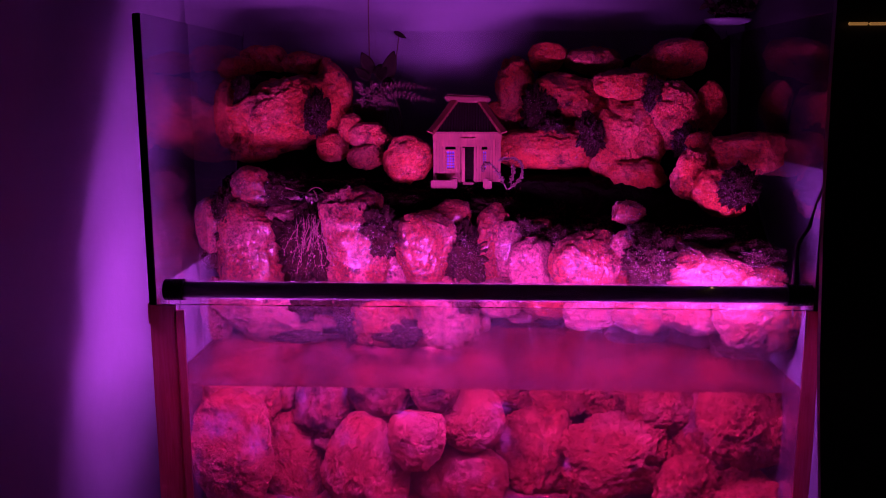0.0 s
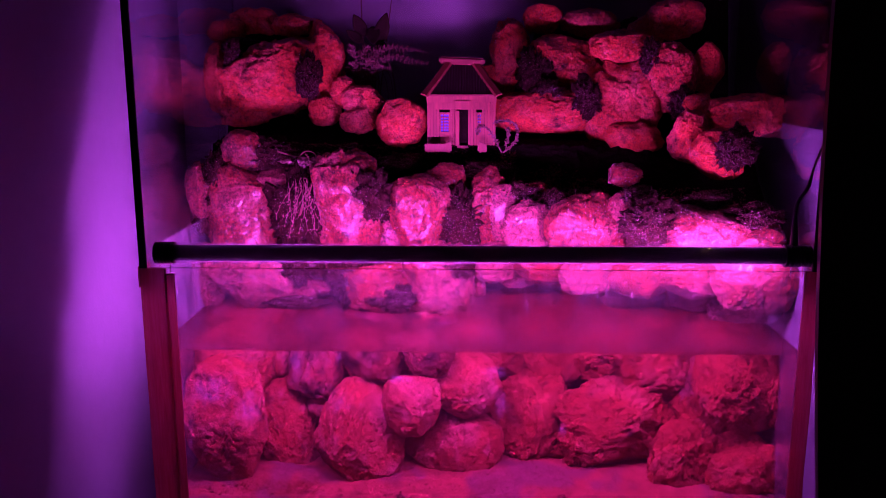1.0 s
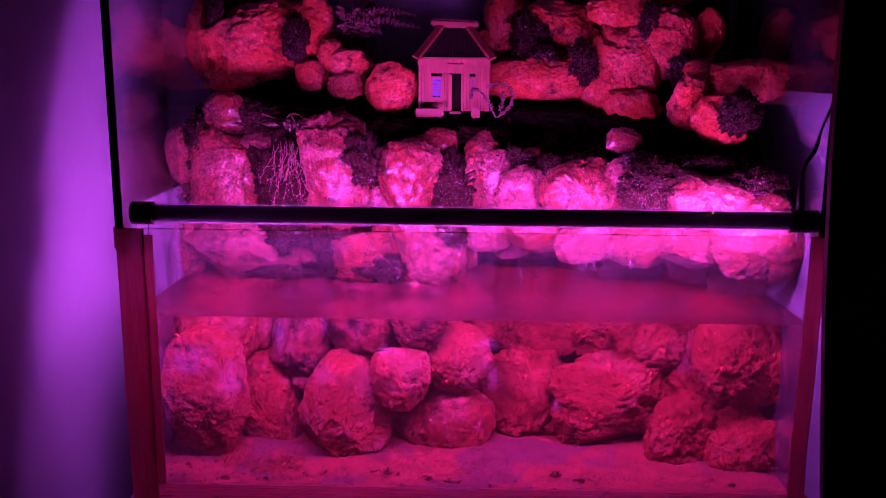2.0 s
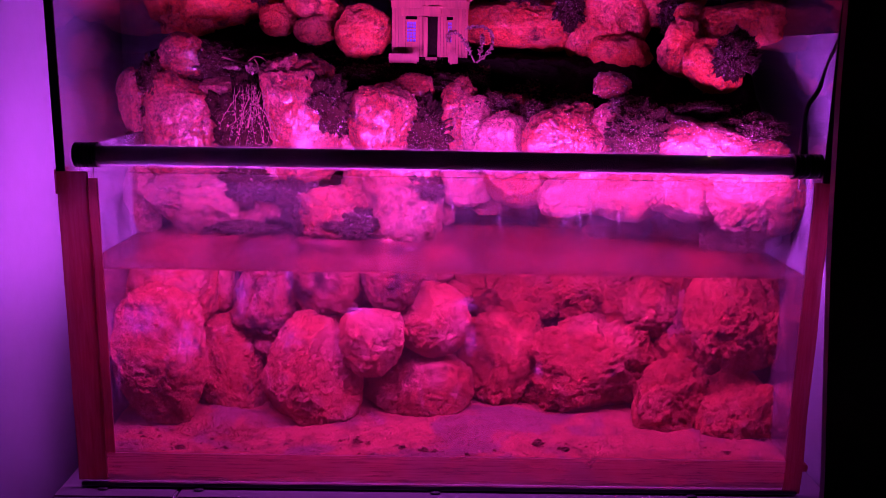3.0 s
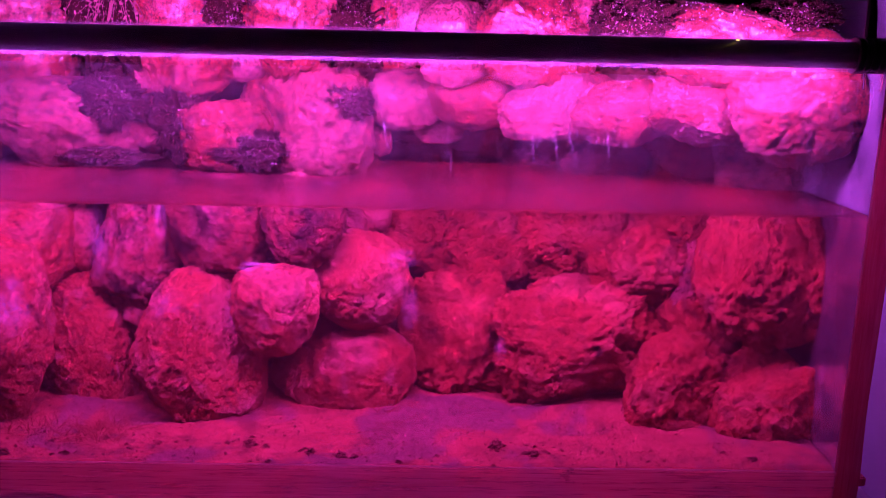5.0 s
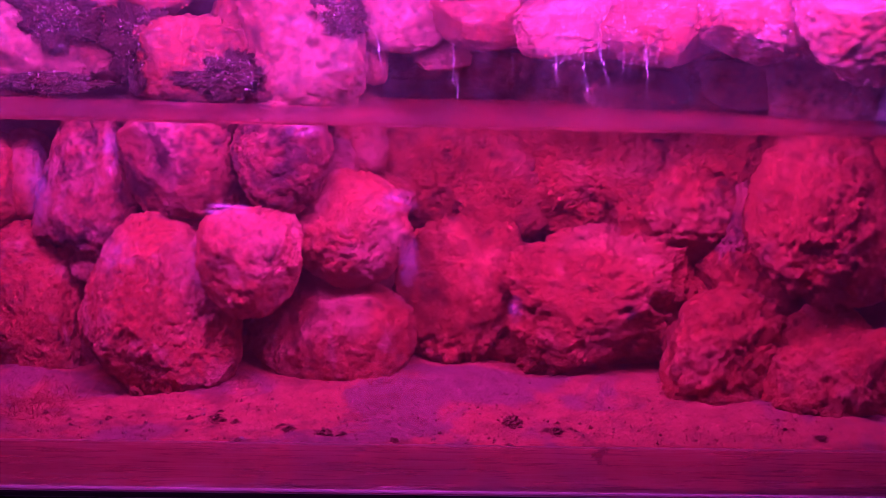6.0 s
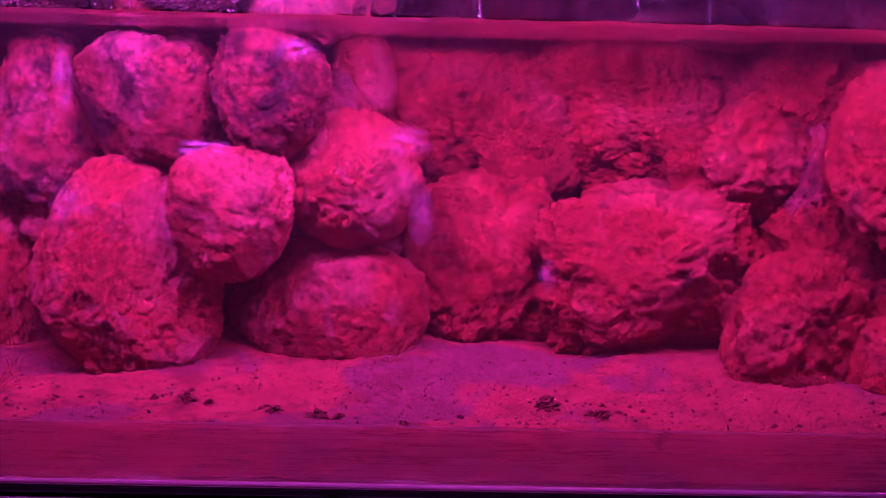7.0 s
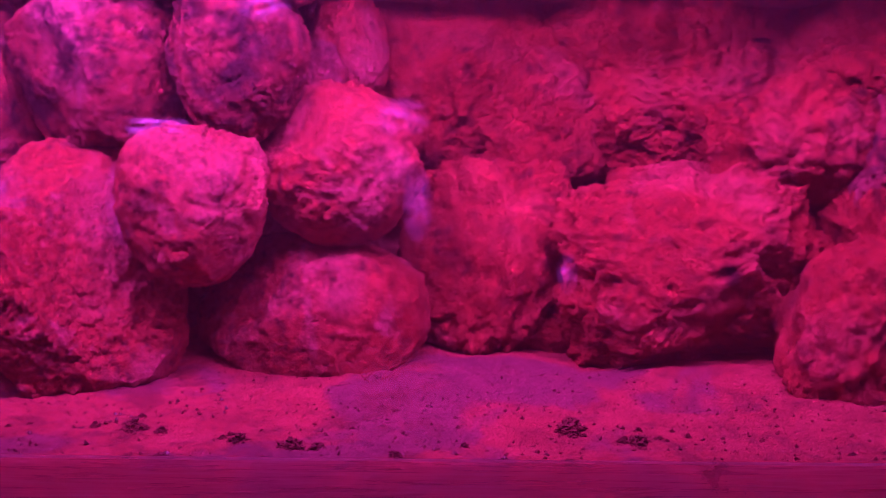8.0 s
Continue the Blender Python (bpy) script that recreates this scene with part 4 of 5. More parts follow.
# ---- moss ----
def stone_M(at, size, seed):
    rng = np.random.RandomState(seed + 400)
    pad = holder("moss_clump", (at[0], at[1] + 0.007, at[2]), "dark speckled moss clump on the rocks", "moss", "moss clumps")
    p, faces = ball[5]
    s = seed * 5
    r = 1 + 0.34 * fbm(p * 2.2 + s, s, 4, 0.6) + 0.15 * fbm(p * 13 + s, s + 3, 3, 0.8)
    q = p * r[:, None] * (np.array((size[0], min(size[1], 0.045), size[2])) / 2) * 1.05
    pad_mesh = sheet("cushion", q, faces, MOSS, pad)
    idx = rng.choice(len(q), 5200)
    verts, tris = [], []
    for k in idx:
        if p[k][1] > 0.35:
            continue
        c, n = q[k], p[k]
        a = rng.normal(size=3)
        a -= n * (a @ n)
        a /= np.linalg.norm(a) + 1e-6
        c = c + rng.normal(size=3) * 0.0009
        tip = c + n * rng.uniform(0.0003, 0.0013) + a * rng.uniform(0.0006, 0.0016)
        w = np.cross(n, a) * rng.uniform(0.0005, 0.0013)
        j = len(verts)
        verts += [c - w, c + w, tip]
        tris.append((j, j + 1, j + 2))
    tuft = sheet("tuft", verts, tris, MOSS_TIP, pad, False)
    tuft["kind"] = "stuff"
    # small pale triangles painted as the sparkle of the wet moss
    glints = []
    for t in tris[::16]:
        c = (verts[t[0]] + verts[t[1]] + verts[t[2]]) / 3
        glints += [c + (verts[i] - c) * 0.42 for i in t]
    wet = sheet("wet_bead", glints, [(3 * i, 3 * i + 1, 3 * i + 2) for i in range(len(glints) // 3)], GRIT_GLINT, pad, False)
    wet.location = (0, -0.0009, 0.0003)
    wet["kind"] = "stuff"
    return pad


stone_M((-0.251, 1.205, 0.389), (0.081, 0.070, 0.094), 77)
stone_M((-0.146, 1.185, 0.410), (0.057, 0.049, 0.066), 78)
stone_M((-0.019, 1.195, 0.379), (0.057, 0.052, 0.073), 79)
stone_M((0.221, 1.100, 0.391), (0.064, 0.048, 0.056), 80)
stone_M((0.104, 1.175, 0.402), (0.046, 0.033, 0.036), 81)
stone_M((-0.368, 1.225, 0.422), (0.038, 0.045, 0.083), 82)
stone_M((-0.393, 1.225, 0.367), (0.033, 0.024, 0.027), 83)
stone_M((-0.308, 1.250, 0.460), (0.092, 0.054, 0.050), 84)
stone_M((-0.249, 1.195, 0.313), (0.057, 0.041, 0.045), 85)
stone_M((-0.182, 1.195, 0.295), (0.045, 0.041, 0.058), 86)
stone_M((-0.115, 1.180, 0.270), (0.060, 0.036, 0.033), 87)
stone_M((-0.026, 1.180, 0.316), (0.040, 0.029, 0.033), 88)
stone_M((-0.257, 1.190, 0.261), (0.068, 0.026, 0.015), 89)
stone_M((0.211, 1.130, 0.422), (0.038, 0.022, 0.020), 90)
stone_M((-0.345, 1.262, 0.455), (0.080, 0.060, 0.030), 161)
stone_M((-0.275, 1.268, 0.462), (0.085, 0.060, 0.030), 162)
stone_M((-0.200, 1.268, 0.460), (0.070, 0.050, 0.028), 163)
stone_M((-0.110, 1.262, 0.448), (0.080, 0.050, 0.026), 164)
stone_M((0.020, 1.248, 0.440), (0.070, 0.045, 0.024), 165)
stone_M((-0.251, 1.315, 0.573), (0.031, 0.034, 0.059), 127)
stone_M((0.091, 1.355, 0.576), (0.052, 0.051, 0.078), 128)
stone_M((0.107, 1.325, 0.550), (0.039, 0.028, 0.031), 129)
stone_M((0.163, 1.300, 0.546), (0.037, 0.034, 0.050), 130)
stone_M((-0.366, 1.325, 0.599), (0.023, 0.027, 0.048), 131)
stone_M((0.301, 1.295, 0.540), (0.033, 0.028, 0.038), 132)
stone_M((-0.364, 1.360, 0.620), (0.053, 0.027, 0.021), 133)
stone_M((0.256, 1.310, 0.598), (0.025, 0.028, 0.049), 134)
stone_M((0.341, 1.150, 0.485), (0.044, 0.036, 0.045), 135)
stone_M((0.112, 1.165, 0.404), (0.038, 0.027, 0.031), 148)
stone_M((0.216, 1.150, 0.423), (0.032, 0.021, 0.021), 149)
stone_M((0.355, 1.100, 0.399), (0.059, 0.033, 0.029), 150)
stone_M((0.064, 1.190, 0.413), (0.046, 0.032, 0.034), 151)
stone_M((0.150, 1.170, 0.416), (0.038, 0.024, 0.023), 152)
stone_M((0.298, 1.130, 0.415), (0.051, 0.027, 0.023), 153)


# ---- grit and painted wet glints on the terrace rocks ----
def grit(group, count, size, material, name, label, seed, patchy, x_from, x_to):
    rng = np.random.RandomState(seed)
    pts = []
    for ob in list(scene.objects):
        if ob.type == "MESH" and ob.parent is None and ob.get("group") == group:
            co = np.empty(len(ob.data.vertices) * 3)
            ob.data.vertices.foreach_get("co", co)
            co = co.reshape(-1, 3)
            keep = co[:, 1] < 0.25 * co[:, 1].max()
            pts.append(co[keep] + np.array(ob.location))
    pts = np.concatenate(pts)
    mask = fbm(pts * 38 + seed, seed, 3)
    pts = pts[(mask > patchy) & (pts[:, 0] > x_from) & (pts[:, 0] < x_to)]
    pts = pts[rng.choice(len(pts), min(count, len(pts)), replace=False)]
    small = np.array(((1, 0, 0), (-1, 0, 0), (0, 1, 0), (0, -1, 0), (0, 0, 1), (0, 0, -1)), float)
    octa = ((0, 2, 4), (2, 1, 4), (1, 3, 4), (3, 0, 4), (2, 0, 5), (1, 2, 5), (3, 1, 5), (0, 3, 5))
    verts, tris = [], []
    pts = pts + rng.normal(size=pts.shape) * np.array((0.0006, 0.0003, 0.0006))
    for c in pts:
        s = size * rng.uniform(0.4, 1.4)
        turn = np.linalg.qr(rng.normal(size=(3, 3)))[0]
        j = len(verts)
        verts += list((small * rng.uniform(0.5, 1.2, (6, 3)) * s) @ turn + c)
        tris += [tuple(j + i for i in f) for f in octa]
    tagged(sheet(name, verts, tris, material, None, False), label, "debris", "", "stuff")


# pale specks also stand in for the sparkle of wet stone
grit("terrace rocks", 7000, 0.0006, GRIT_GLINT, "pale_grit", "pale specks painting grit and wet glints on rocks", 12, -0.4, 0.14, 0.4)
grit("terrace rocks", 1500, 0.0005, GRIT_GLINT, "pale_grit", "sparse pale specks painting grit and glints on rocks", 14, 0.0, -0.4, 0.14)
grit("terrace rocks", 1800, 0.0011, ROCK_LIGHTENED, "red_grit", "reddish grit stuck on the rocks", 13, 0.1, -0.4, 0.4)
grit("upper rocks", 2600, 0.0006, GRIT_GLINT, "pale_grit", "pale specks painting grit and glints on upper rocks", 15, 0.1, 0.0, 0.4)


# ---- little house ----
def little_house():
    house = holder("ornament_house", (-0.0215, 1.285, 0.476), "small bamboo ornament house with hipped brown roof", "ornament")
    W, H, D = 0.100, 0.0725, 0.070
    x0, x1 = -W / 2, W / 2
    # planked walls with door and windows left open
    part("back_wall", box((x0, D - 0.003, 0), (x1, D, H)), BAMBOO, house)
    for sx in (x0, x1 - 0.003):
        part("side_wall", box((sx, 0.003, 0), (sx + 0.003, D - 0.003, H)), BAMBOO, house)
    spans = [(x0, x0 + 0.018, 0, H * 0.86), (x0 + 0.033, x0 + 0.044, 0, H * 0.72), (x0 + 0.060, x0 + 0.072, 0, H * 0.72), (x0 + 0.080, x1, 0, H * 0.86)]
    for a, b, z0, z1 in spans:
        count = max(2, round((b - a) / 0.0042))
        for k in range(count):
            s0, s1 = a + (b - a) * k / count, a + (b - a) * (k + 0.93) / count
            part("plank", box((s0, 0.0, z0), (s1, 0.003, z1), 0.0004), BAMBOO, house)
    for a, b in ((x0 + 0.018, x0 + 0.033), (x0 + 0.072, x0 + 0.080)):
        part("panel", box((a, 0.0004, 0), (b, 0.003, H * 0.24), 0.0003), BAMBOO, house)
        win = part("window", join(box((a, -0.0006, H * 0.24), (a + 0.0018, 0.003, H * 0.66)), box((b - 0.0018, -0.0006, H * 0.24), (b, 0.003, H * 0.66)), box((a + 0.0018, -0.0006, H * 0.62), (b - 0.0018, 0.003, H * 0.66)), box((a + 0.0018, -0.0006, H * 0.24), (b - 0.0018, 0.003, H * 0.27))), BAMBOO, house, "lattice window")
        part("pane", box((a + 0.0018, 0.0024, H * 0.27), (b - 0.0018, 0.0030, H * 0.62)), WINDOW_BLUE, win, "blue pane behind the lattice")
        n = 3 if b - a > 0.01 else 2
        for k in range(1, n):
            xx = a + 0.0018 + (b - a - 0.0036) * k / n
            part("bar", box((xx - 0.0005, 0.0, H * 0.27), (xx + 0.0005, 0.0018, H * 0.62)), BAMBOO, win)
        for k in range(1, 6):
            zz = H * (0.27 + 0.35 * k / 6)
            part("bar", box((a + 0.0018, 0.0002, zz - 0.0005), (b - 0.0018, 0.0016, zz + 0.0005)), BAMBOO, win)
    # sheet in the soil's black stands in for the shade indoors
    part("dark_interior", box((x0 + 0.0035, 0.0045, 0.0), (x1 - 0.0035, 0.0055, H - 0.001)), SOIL, house, "black sheet added as shade inside the house")
    part("lintel", box((x0 + 0.012, -0.0012, H * 0.72), (x1 - 0.012, 0.003, H * 0.86), 0.0004), BAMBOO, house)
    part("beam", box((x0 - 0.001, -0.002, H * 0.86), (x1 + 0.001, 0.003, H), 0.0006), BAMBOO, house, "pale beam under the eaves")
    part("name_board", box((-0.010, -0.0045, H * 0.72), (0.014, -0.0021, H * 0.90), 0.0006), BAMBOO, house, "blank board over the door")
    part("door", box((-0.0075, -0.008, 0), (-0.0030, -0.0005, H * 0.70), 0.0003), BAMBOO, house, "open bamboo door leaf")
    part("step", box((-0.006, -0.004, -0.004), (0.010, 0.0, 0.0), 0.0006), BAMBOO, house)
    # hipped roof, front slope with dark slats
    ez, rz, ry = H + 0.001, H + 0.0450, 0.040
    rx = 0.017
    bm = bmesh.new()
    e = [bm.verts.new(v) for v in ((x0 - 0.004, -0.006, ez), (x1 + 0.004, -0.006, ez), (x1 + 0.004, D + 0.006, ez), (x0 - 0.004, D + 0.006, ez))]
    rdg = [bm.verts.new((-rx, ry, rz)), bm.verts.new((rx, ry, rz))]
    for f in ((e[0], e[1], rdg[1], rdg[0]), (e[1], e[2], rdg[1]), (e[2], e[3], rdg[0], rdg[1]), (e[3], e[0], rdg[0]), (e[3], e[2], e[1], e[0])):
        bm.faces.new(f)
    part("roof", bm, ROOF_DARK, house, "dark slatted hipped roof")
    for k in range(26):
        t = (k + 0.5) / 26
        bx = x0 - 0.003 + (W + 0.006) * t
        top = min(1.0, min(bx - x0 + 0.004, x1 + 0.004 - bx) / (W / 2 + 0.004 - rx))
        a = Vector((bx, -0.0065, ez + 0.0004))
        b = Vector((bx, -0.006 + (ry + 0.006) * top, ez + (rz - ez) * top + 0.0006))
        part("slat", tube_path([a, b], 0.0009, 5), ROOF_DARK, house)

    def flat_board(p, q, width, thick):
        p, q = Vector(p), Vector(q)
        d = (q - p).normalized()
        side = d.cross(Vector((0, -0.75, 0.66))).normalized()
        up = side.cross(d).normalized()
        bm = bmesh.new()
        ring = [[bm.verts.new(c + side * sx * width / 2 + up * (sz * thick + 0.001)) for sx, sz in ((-1, 0), (-0.6, 1), (0.6, 1), (1, 0))] for c in (p, p.lerp(q, 0.5) - up * 0.0015, q)]
        for r0, r1 in zip(ring, ring[1:]):
            for k in range(4):
                bm.faces.new((r0[k], r0[(k + 1) % 4], r1[(k + 1) % 4], r1[k]))
        bm.faces.new(ring[0])
        bm.faces.new(ring[-1])
        bmesh.ops.recalc_face_normals(bm, faces=bm.faces[:])
        return bm

    for sx in (-1, 1):
        part("hip_board", flat_board((sx * (W / 2 + 0.004), -0.010, ez - 0.002), (sx * (rx + 0.003), ry, rz), 0.0125, 0.0032), ROOF_WOOD, house, "wide brown hip board")
        part("hip_board", flat_board((sx * (W / 2 + 0.004), D + 0.008, ez - 0.002), (sx * (rx + 0.003), ry, rz), 0.0125, 0.0032), ROOF_WOOD, house, "wide brown hip board")
    ridge = part("ridge_beam", box((-0.034, -0.006, -0.0055), (0.034, 0.006, 0.0055), 0.0028), ROOF_WOOD, house, "thick rounded brown ridge beam")
    ridge.matrix_local = pose(0, ry, rz + 0.004, 0, 2.5, 0)
    part("eave_board", box((x0 - 0.004, -0.008, ez - 0.002), (x1 + 0.004, -0.005, ez + 0.001), 0.0006), ROOF_WOOD, house)
    # low front walls
    for a, b, s in ((x0 - 0.003, -0.018, 1), (0.028, 0.037, -1)):
        # darker roof wood tones down the lamplight on the fence
        f = part("fence", box((a, -0.020, -0.008), (b, -0.016, 0.004), 0.0006), ROOF_WOOD, house, "low bamboo fence")
        tip = b if s > 0 else a
        part("fence_post", join(box((tip - 0.0040, -0.022, -0.009), (tip + 0.0040, -0.014, 0.009), 0.0025)), ROOF_WOOD, f)
    return house


little_house()


# ---- plants ----
def leaf_blade(base, tip, width, fold=0.2, steps=8, sag=0.0):
    base, tip = Vector(base), Vector(tip)
    d = tip - base
    side = d.cross(Vector((0, -1, 0.3))).normalized()
    up = side.cross(d).normalized()
    bm = bmesh.new()
    rows = []
    for i in range(steps + 1):
        t = i / steps
        w = width * math.sin(math.pi * min(1, t * 0.96 + 0.02)) ** 0.7 * (1.15 - 0.5 * t)
        mid = base + d * t - Vector((0, 0, sag * t * t))
        rows.append([bm.verts.new(mid + side * w * k + up * (abs(k) * fold * w)) for k in (-1, -0.5, 0, 0.5, 1)])
    for r0, r1 in zip(rows, rows[1:]):
        for k in range(4):
            bm.faces.new((r0[k], r0[k + 1], r1[k + 1], r1[k]))
    ret = bmesh.ops.extrude_face_region(bm, geom=bm.faces[:])
    for v in [g for g in ret["geom"] if isinstance(g, bmesh.types.BMVert)]:
        v.co += up * 0.0004
    bmesh.ops.recalc_face_normals(bm, faces=bm.faces[:])
    return bm


def broad_plant():
    plant = holder("broadleaf_plant", (-0.172, 1.398, 0.565), "dark broad-leaved plant with bare roots in soil", "plant")
    def stalk(pts, r):
        return part("stalk", tube_path(bent(pts), r, 7, 0.7), ROOT, plant, "", True)
    stalk([(0.002, 0, -0.085), (0.000, 0, 0.03), (-0.003, 0.004, 0.06)], 0.0030)
    stalk([(0.006, 0, -0.085), (0.014, 0, 0.02), (0.018, 0.002, 0.05)], 0.0022)
    stalk([(0.000, 0.004, -0.085), (-0.008, 0.012, 0.10), (-0.008, 0.012, 0.26)], 0.0014)
    stalk([(0.010, 0.004, -0.085), (0.034, 0.012, 0.09), (0.040, 0.012, 0.132)], 0.0011)
    for base, tip, w in (((-0.003, 0.004, 0.072), (-0.018, -0.010, 0.104), 0.016), ((0.010, 0.0, 0.086), (0.014, -0.018, 0.058), 0.017), ((0.020, 0.002, 0.062), (0.034, -0.014, 0.106), 0.018), ((0.016, 0.0, 0.062), (0.034, -0.016, 0.046), 0.013), ((0.032, 0.012, 0.137), (0.052, 0.004, 0.126), 0.006), ((-0.006, 0.0, 0.062), (-0.030, -0.01, 0.080), 0.012)):
        part("leaf", leaf_blade(base, tip, w * 0.72), LEAF, plant, "", True)
    rng = random.Random(4)
    for k in range(10):
        a = rng.uniform(-0.02, 0.03)
        pts = [(a * 0.4, 0, 0.02), (a * 0.9, -0.008, rng.uniform(0.02, 0.05)), (a * 1.6, -0.014, rng.uniform(-0.01, 0.02)), (a * 1.9, -0.02, -0.06)]
        part("root", tube_path(bent(pts, 4), 0.0009, 5, 0.5), ROOT, plant, "", True)


broad_plant()


def twig_plant(at, label, count, spread, height, seed, leaf_size, mat_stem, mat_leaf, hang=False, name="small_plant", category="plant", leaves=7, root=0.0):
    plant = holder(name, at, label, category)
    rng = random.Random(seed)
    blades = []
    for k in range(count):
        a = rng.uniform(-1, 1)
        top = Vector((a * spread, rng.uniform(-0.6, 0.2) * spread * 0.5, height * rng.uniform(0.6, 1.0) * (-1 if hang else 1)))
        mid = top * 0.5 + Vector((rng.uniform(-1, 1) * spread * 0.2, -0.006, height * 0.12))
        line = bent([(a * spread * 0.25, 0, -root), mid, top], 5)
        part("stem", tube_path(line, 0.0008, 5, 0.5), mat_stem, plant, "", True)
        for j in range(leaves):
            b = line[rng.randrange(3, len(line))]
            d = Vector((rng.uniform(-1, 1), rng.uniform(-1, 0.2), rng.uniform(-0.6, 1))).normalized() * leaf_size * rng.uniform(0.6, 1.2)
            blades.append(leaf_blade(b, b + d, leaf_size * 0.35, steps=3))
    leaf = part("foliage", join(*blades), mat_leaf, plant, "", True)
    leaf["kind"] = "stuff"
    return plant


def fern():
    plant = holder("fern", (-0.180, 1.380, 0.535), "low feathery fern spreading over dark soil", "plant")
    rng = random.Random(11)
    for k in range(22):
        reach, rise = rng.uniform(-0.035, 0.105), rng.uniform(0.045, 0.105)
        side = rng.uniform(-0.022, 0.012)
        tip = Vector((reach, side, rise - 0.25 * abs(reach)))
        line = bent([(rng.uniform(-0.006, 0.006), 0, -0.05), (reach * 0.35, side * 0.5, rise * 0.75), tip], 9)
        frond = part("frond", tube_path(line, 0.0006, 5, 0.4), ROOT, plant, "", True)
        blades = []
        for i, b in enumerate(line[5:]):
            d = (line[min(i + 6, len(line) - 1)] - b).normalized() if i + 6 < len(line) else (b - line[-2]).normalized()
            out = d.cross(Vector((0, -1, 0.2))).normalized()
            size = 0.0068 * (1 - 0.55 * i / len(line[5:])) * rng.uniform(0.7, 1.2)
            for sign in (-1, 1):
                way = (out * sign + d * 0.5 + Vector((0, rng.uniform(-0.5, 0.2), rng.uniform(-0.4, 0.2)))).normalized()
                blades.append(leaf_blade(b, b + way * size, size * 0.26, steps=3))
        part("foliage", join(*blades), FERN_LEAF, frond, "", True)["kind"] = "stuff"


fern()


def trailing_plant(at, seed):
    plant = holder("trailing_plant", at, "pale tangled stems and rootlets hanging over the rocks", "plant")
    rng = random.Random(seed)
    blades = []
    for k in range(26):
        p = Vector((rng.uniform(-0.024, 0.020), rng.uniform(-0.004, 0.006), rng.uniform(-0.012, 0.008)))
        d = Vector((rng.uniform(-0.2, 0.2), -0.2, -1)).normalized()
        line = [p.copy()]
        for j in range(rng.randrange(7, 15)):
            d = (d + Vector((rng.uniform(-0.35, 0.35), rng.uniform(-0.25, 0.25), rng.uniform(-0.5, 0.2)))).normalized()
            p = p + d * 0.0058
            line.append(p.copy())
            if rng.random() < 0.55:
                e = Vector((rng.uniform(-1, 1), rng.uniform(-1, 0), rng.uniform(-0.5, 0.8))).normalized() * rng.uniform(0.002, 0.004)
                blades.append(leaf_blade(p, p + e, 0.0011, steps=3))
        part("stem", tube_path(line, rng.uniform(0.00025, 0.0005), 5, 0.5), FERN_LEAF if k % 5 else ROOT, plant, "", True)
    part("foliage", join(*blades), FERN_LEAF, plant, "", True)["kind"] = "stuff"


trailing_plant((-0.236, 1.178, 0.436), 5)
twig_plant((-0.245, 1.225, 0.452), "low pale creeping plant among twigs", 16, 0.040, 0.010, 8, 0.006, ROOT, LEAF_PALE, False, "creeping_plant", "plant", 9)


def ring_vine():
    vine = holder("ring_vine", (0.0375, 1.238, 0.470), "small pale vine bent into a heart ring", "plant")
    left = bent([(-0.001, 0, 0), (-0.012, -0.003, 0.020), (-0.022, 0, 0.034), (-0.033, 0.002, 0.036), (-0.036, 0.002, 0.026)], 8)
    right = bent([(0.001, 0, 0), (0.014, -0.003, 0.012), (0.021, 0, 0.028), (0.014, 0.002, 0.042), (0.0, 0.003, 0.044), (-0.012, 0.003, 0.042)], 8)
    mid = bent([(0.004, 0, 0.002), (0.007, 0, 0.020), (0.008, 0, 0.034)], 8)
    for line, r in ((left, 0.0013), (right, 0.0015), (mid, 0.0008)):
        part("stem", tube_path(line, r, 6, 0.6), ROOT, vine, "", True)
    rng = random.Random(3)
    blades = []
    for line in (left, right, mid):
        for b in line[4:]:
            for k in range(3):
                d = Vector((rng.uniform(-1, 1), rng.uniform(-1, 0.2), rng.uniform(-0.7, 1))).normalized() * rng.uniform(0.003, 0.0055)
                blades.append(leaf_blade(b, b + d, 0.0014, steps=3))
    part("foliage", join(*blades), LEAF_PALE, vine, "", True)["kind"] = "stuff"


ring_vine()


def twig(points, r):
    return tagged(part("twig", tube_path(bent(points, 5), r, 6, 0.5), TWIG, None, "", True), "dry pale twig lying on dark soil", "twig", "twigs")


twig([(-0.290, 1.235, 0.474), (-0.262, 1.232, 0.466), (-0.236, 1.230, 0.462), (-0.212, 1.228, 0.452)], 0.0016)
twig([(-0.262, 1.225, 0.448), (-0.245, 1.226, 0.470), (-0.232, 1.226, 0.472), (-0.221, 1.222, 0.462)], 0.0013)
twig([(-0.240, 1.220, 0.470), (-0.228, 1.216, 0.455), (-0.212, 1.212, 0.446)], 0.0011)
twig([(-0.246, 1.195, 0.385), (-0.239, 1.190, 0.405), (-0.231, 1.190, 0.418), (-0.226, 1.192, 0.432)], 0.0017)


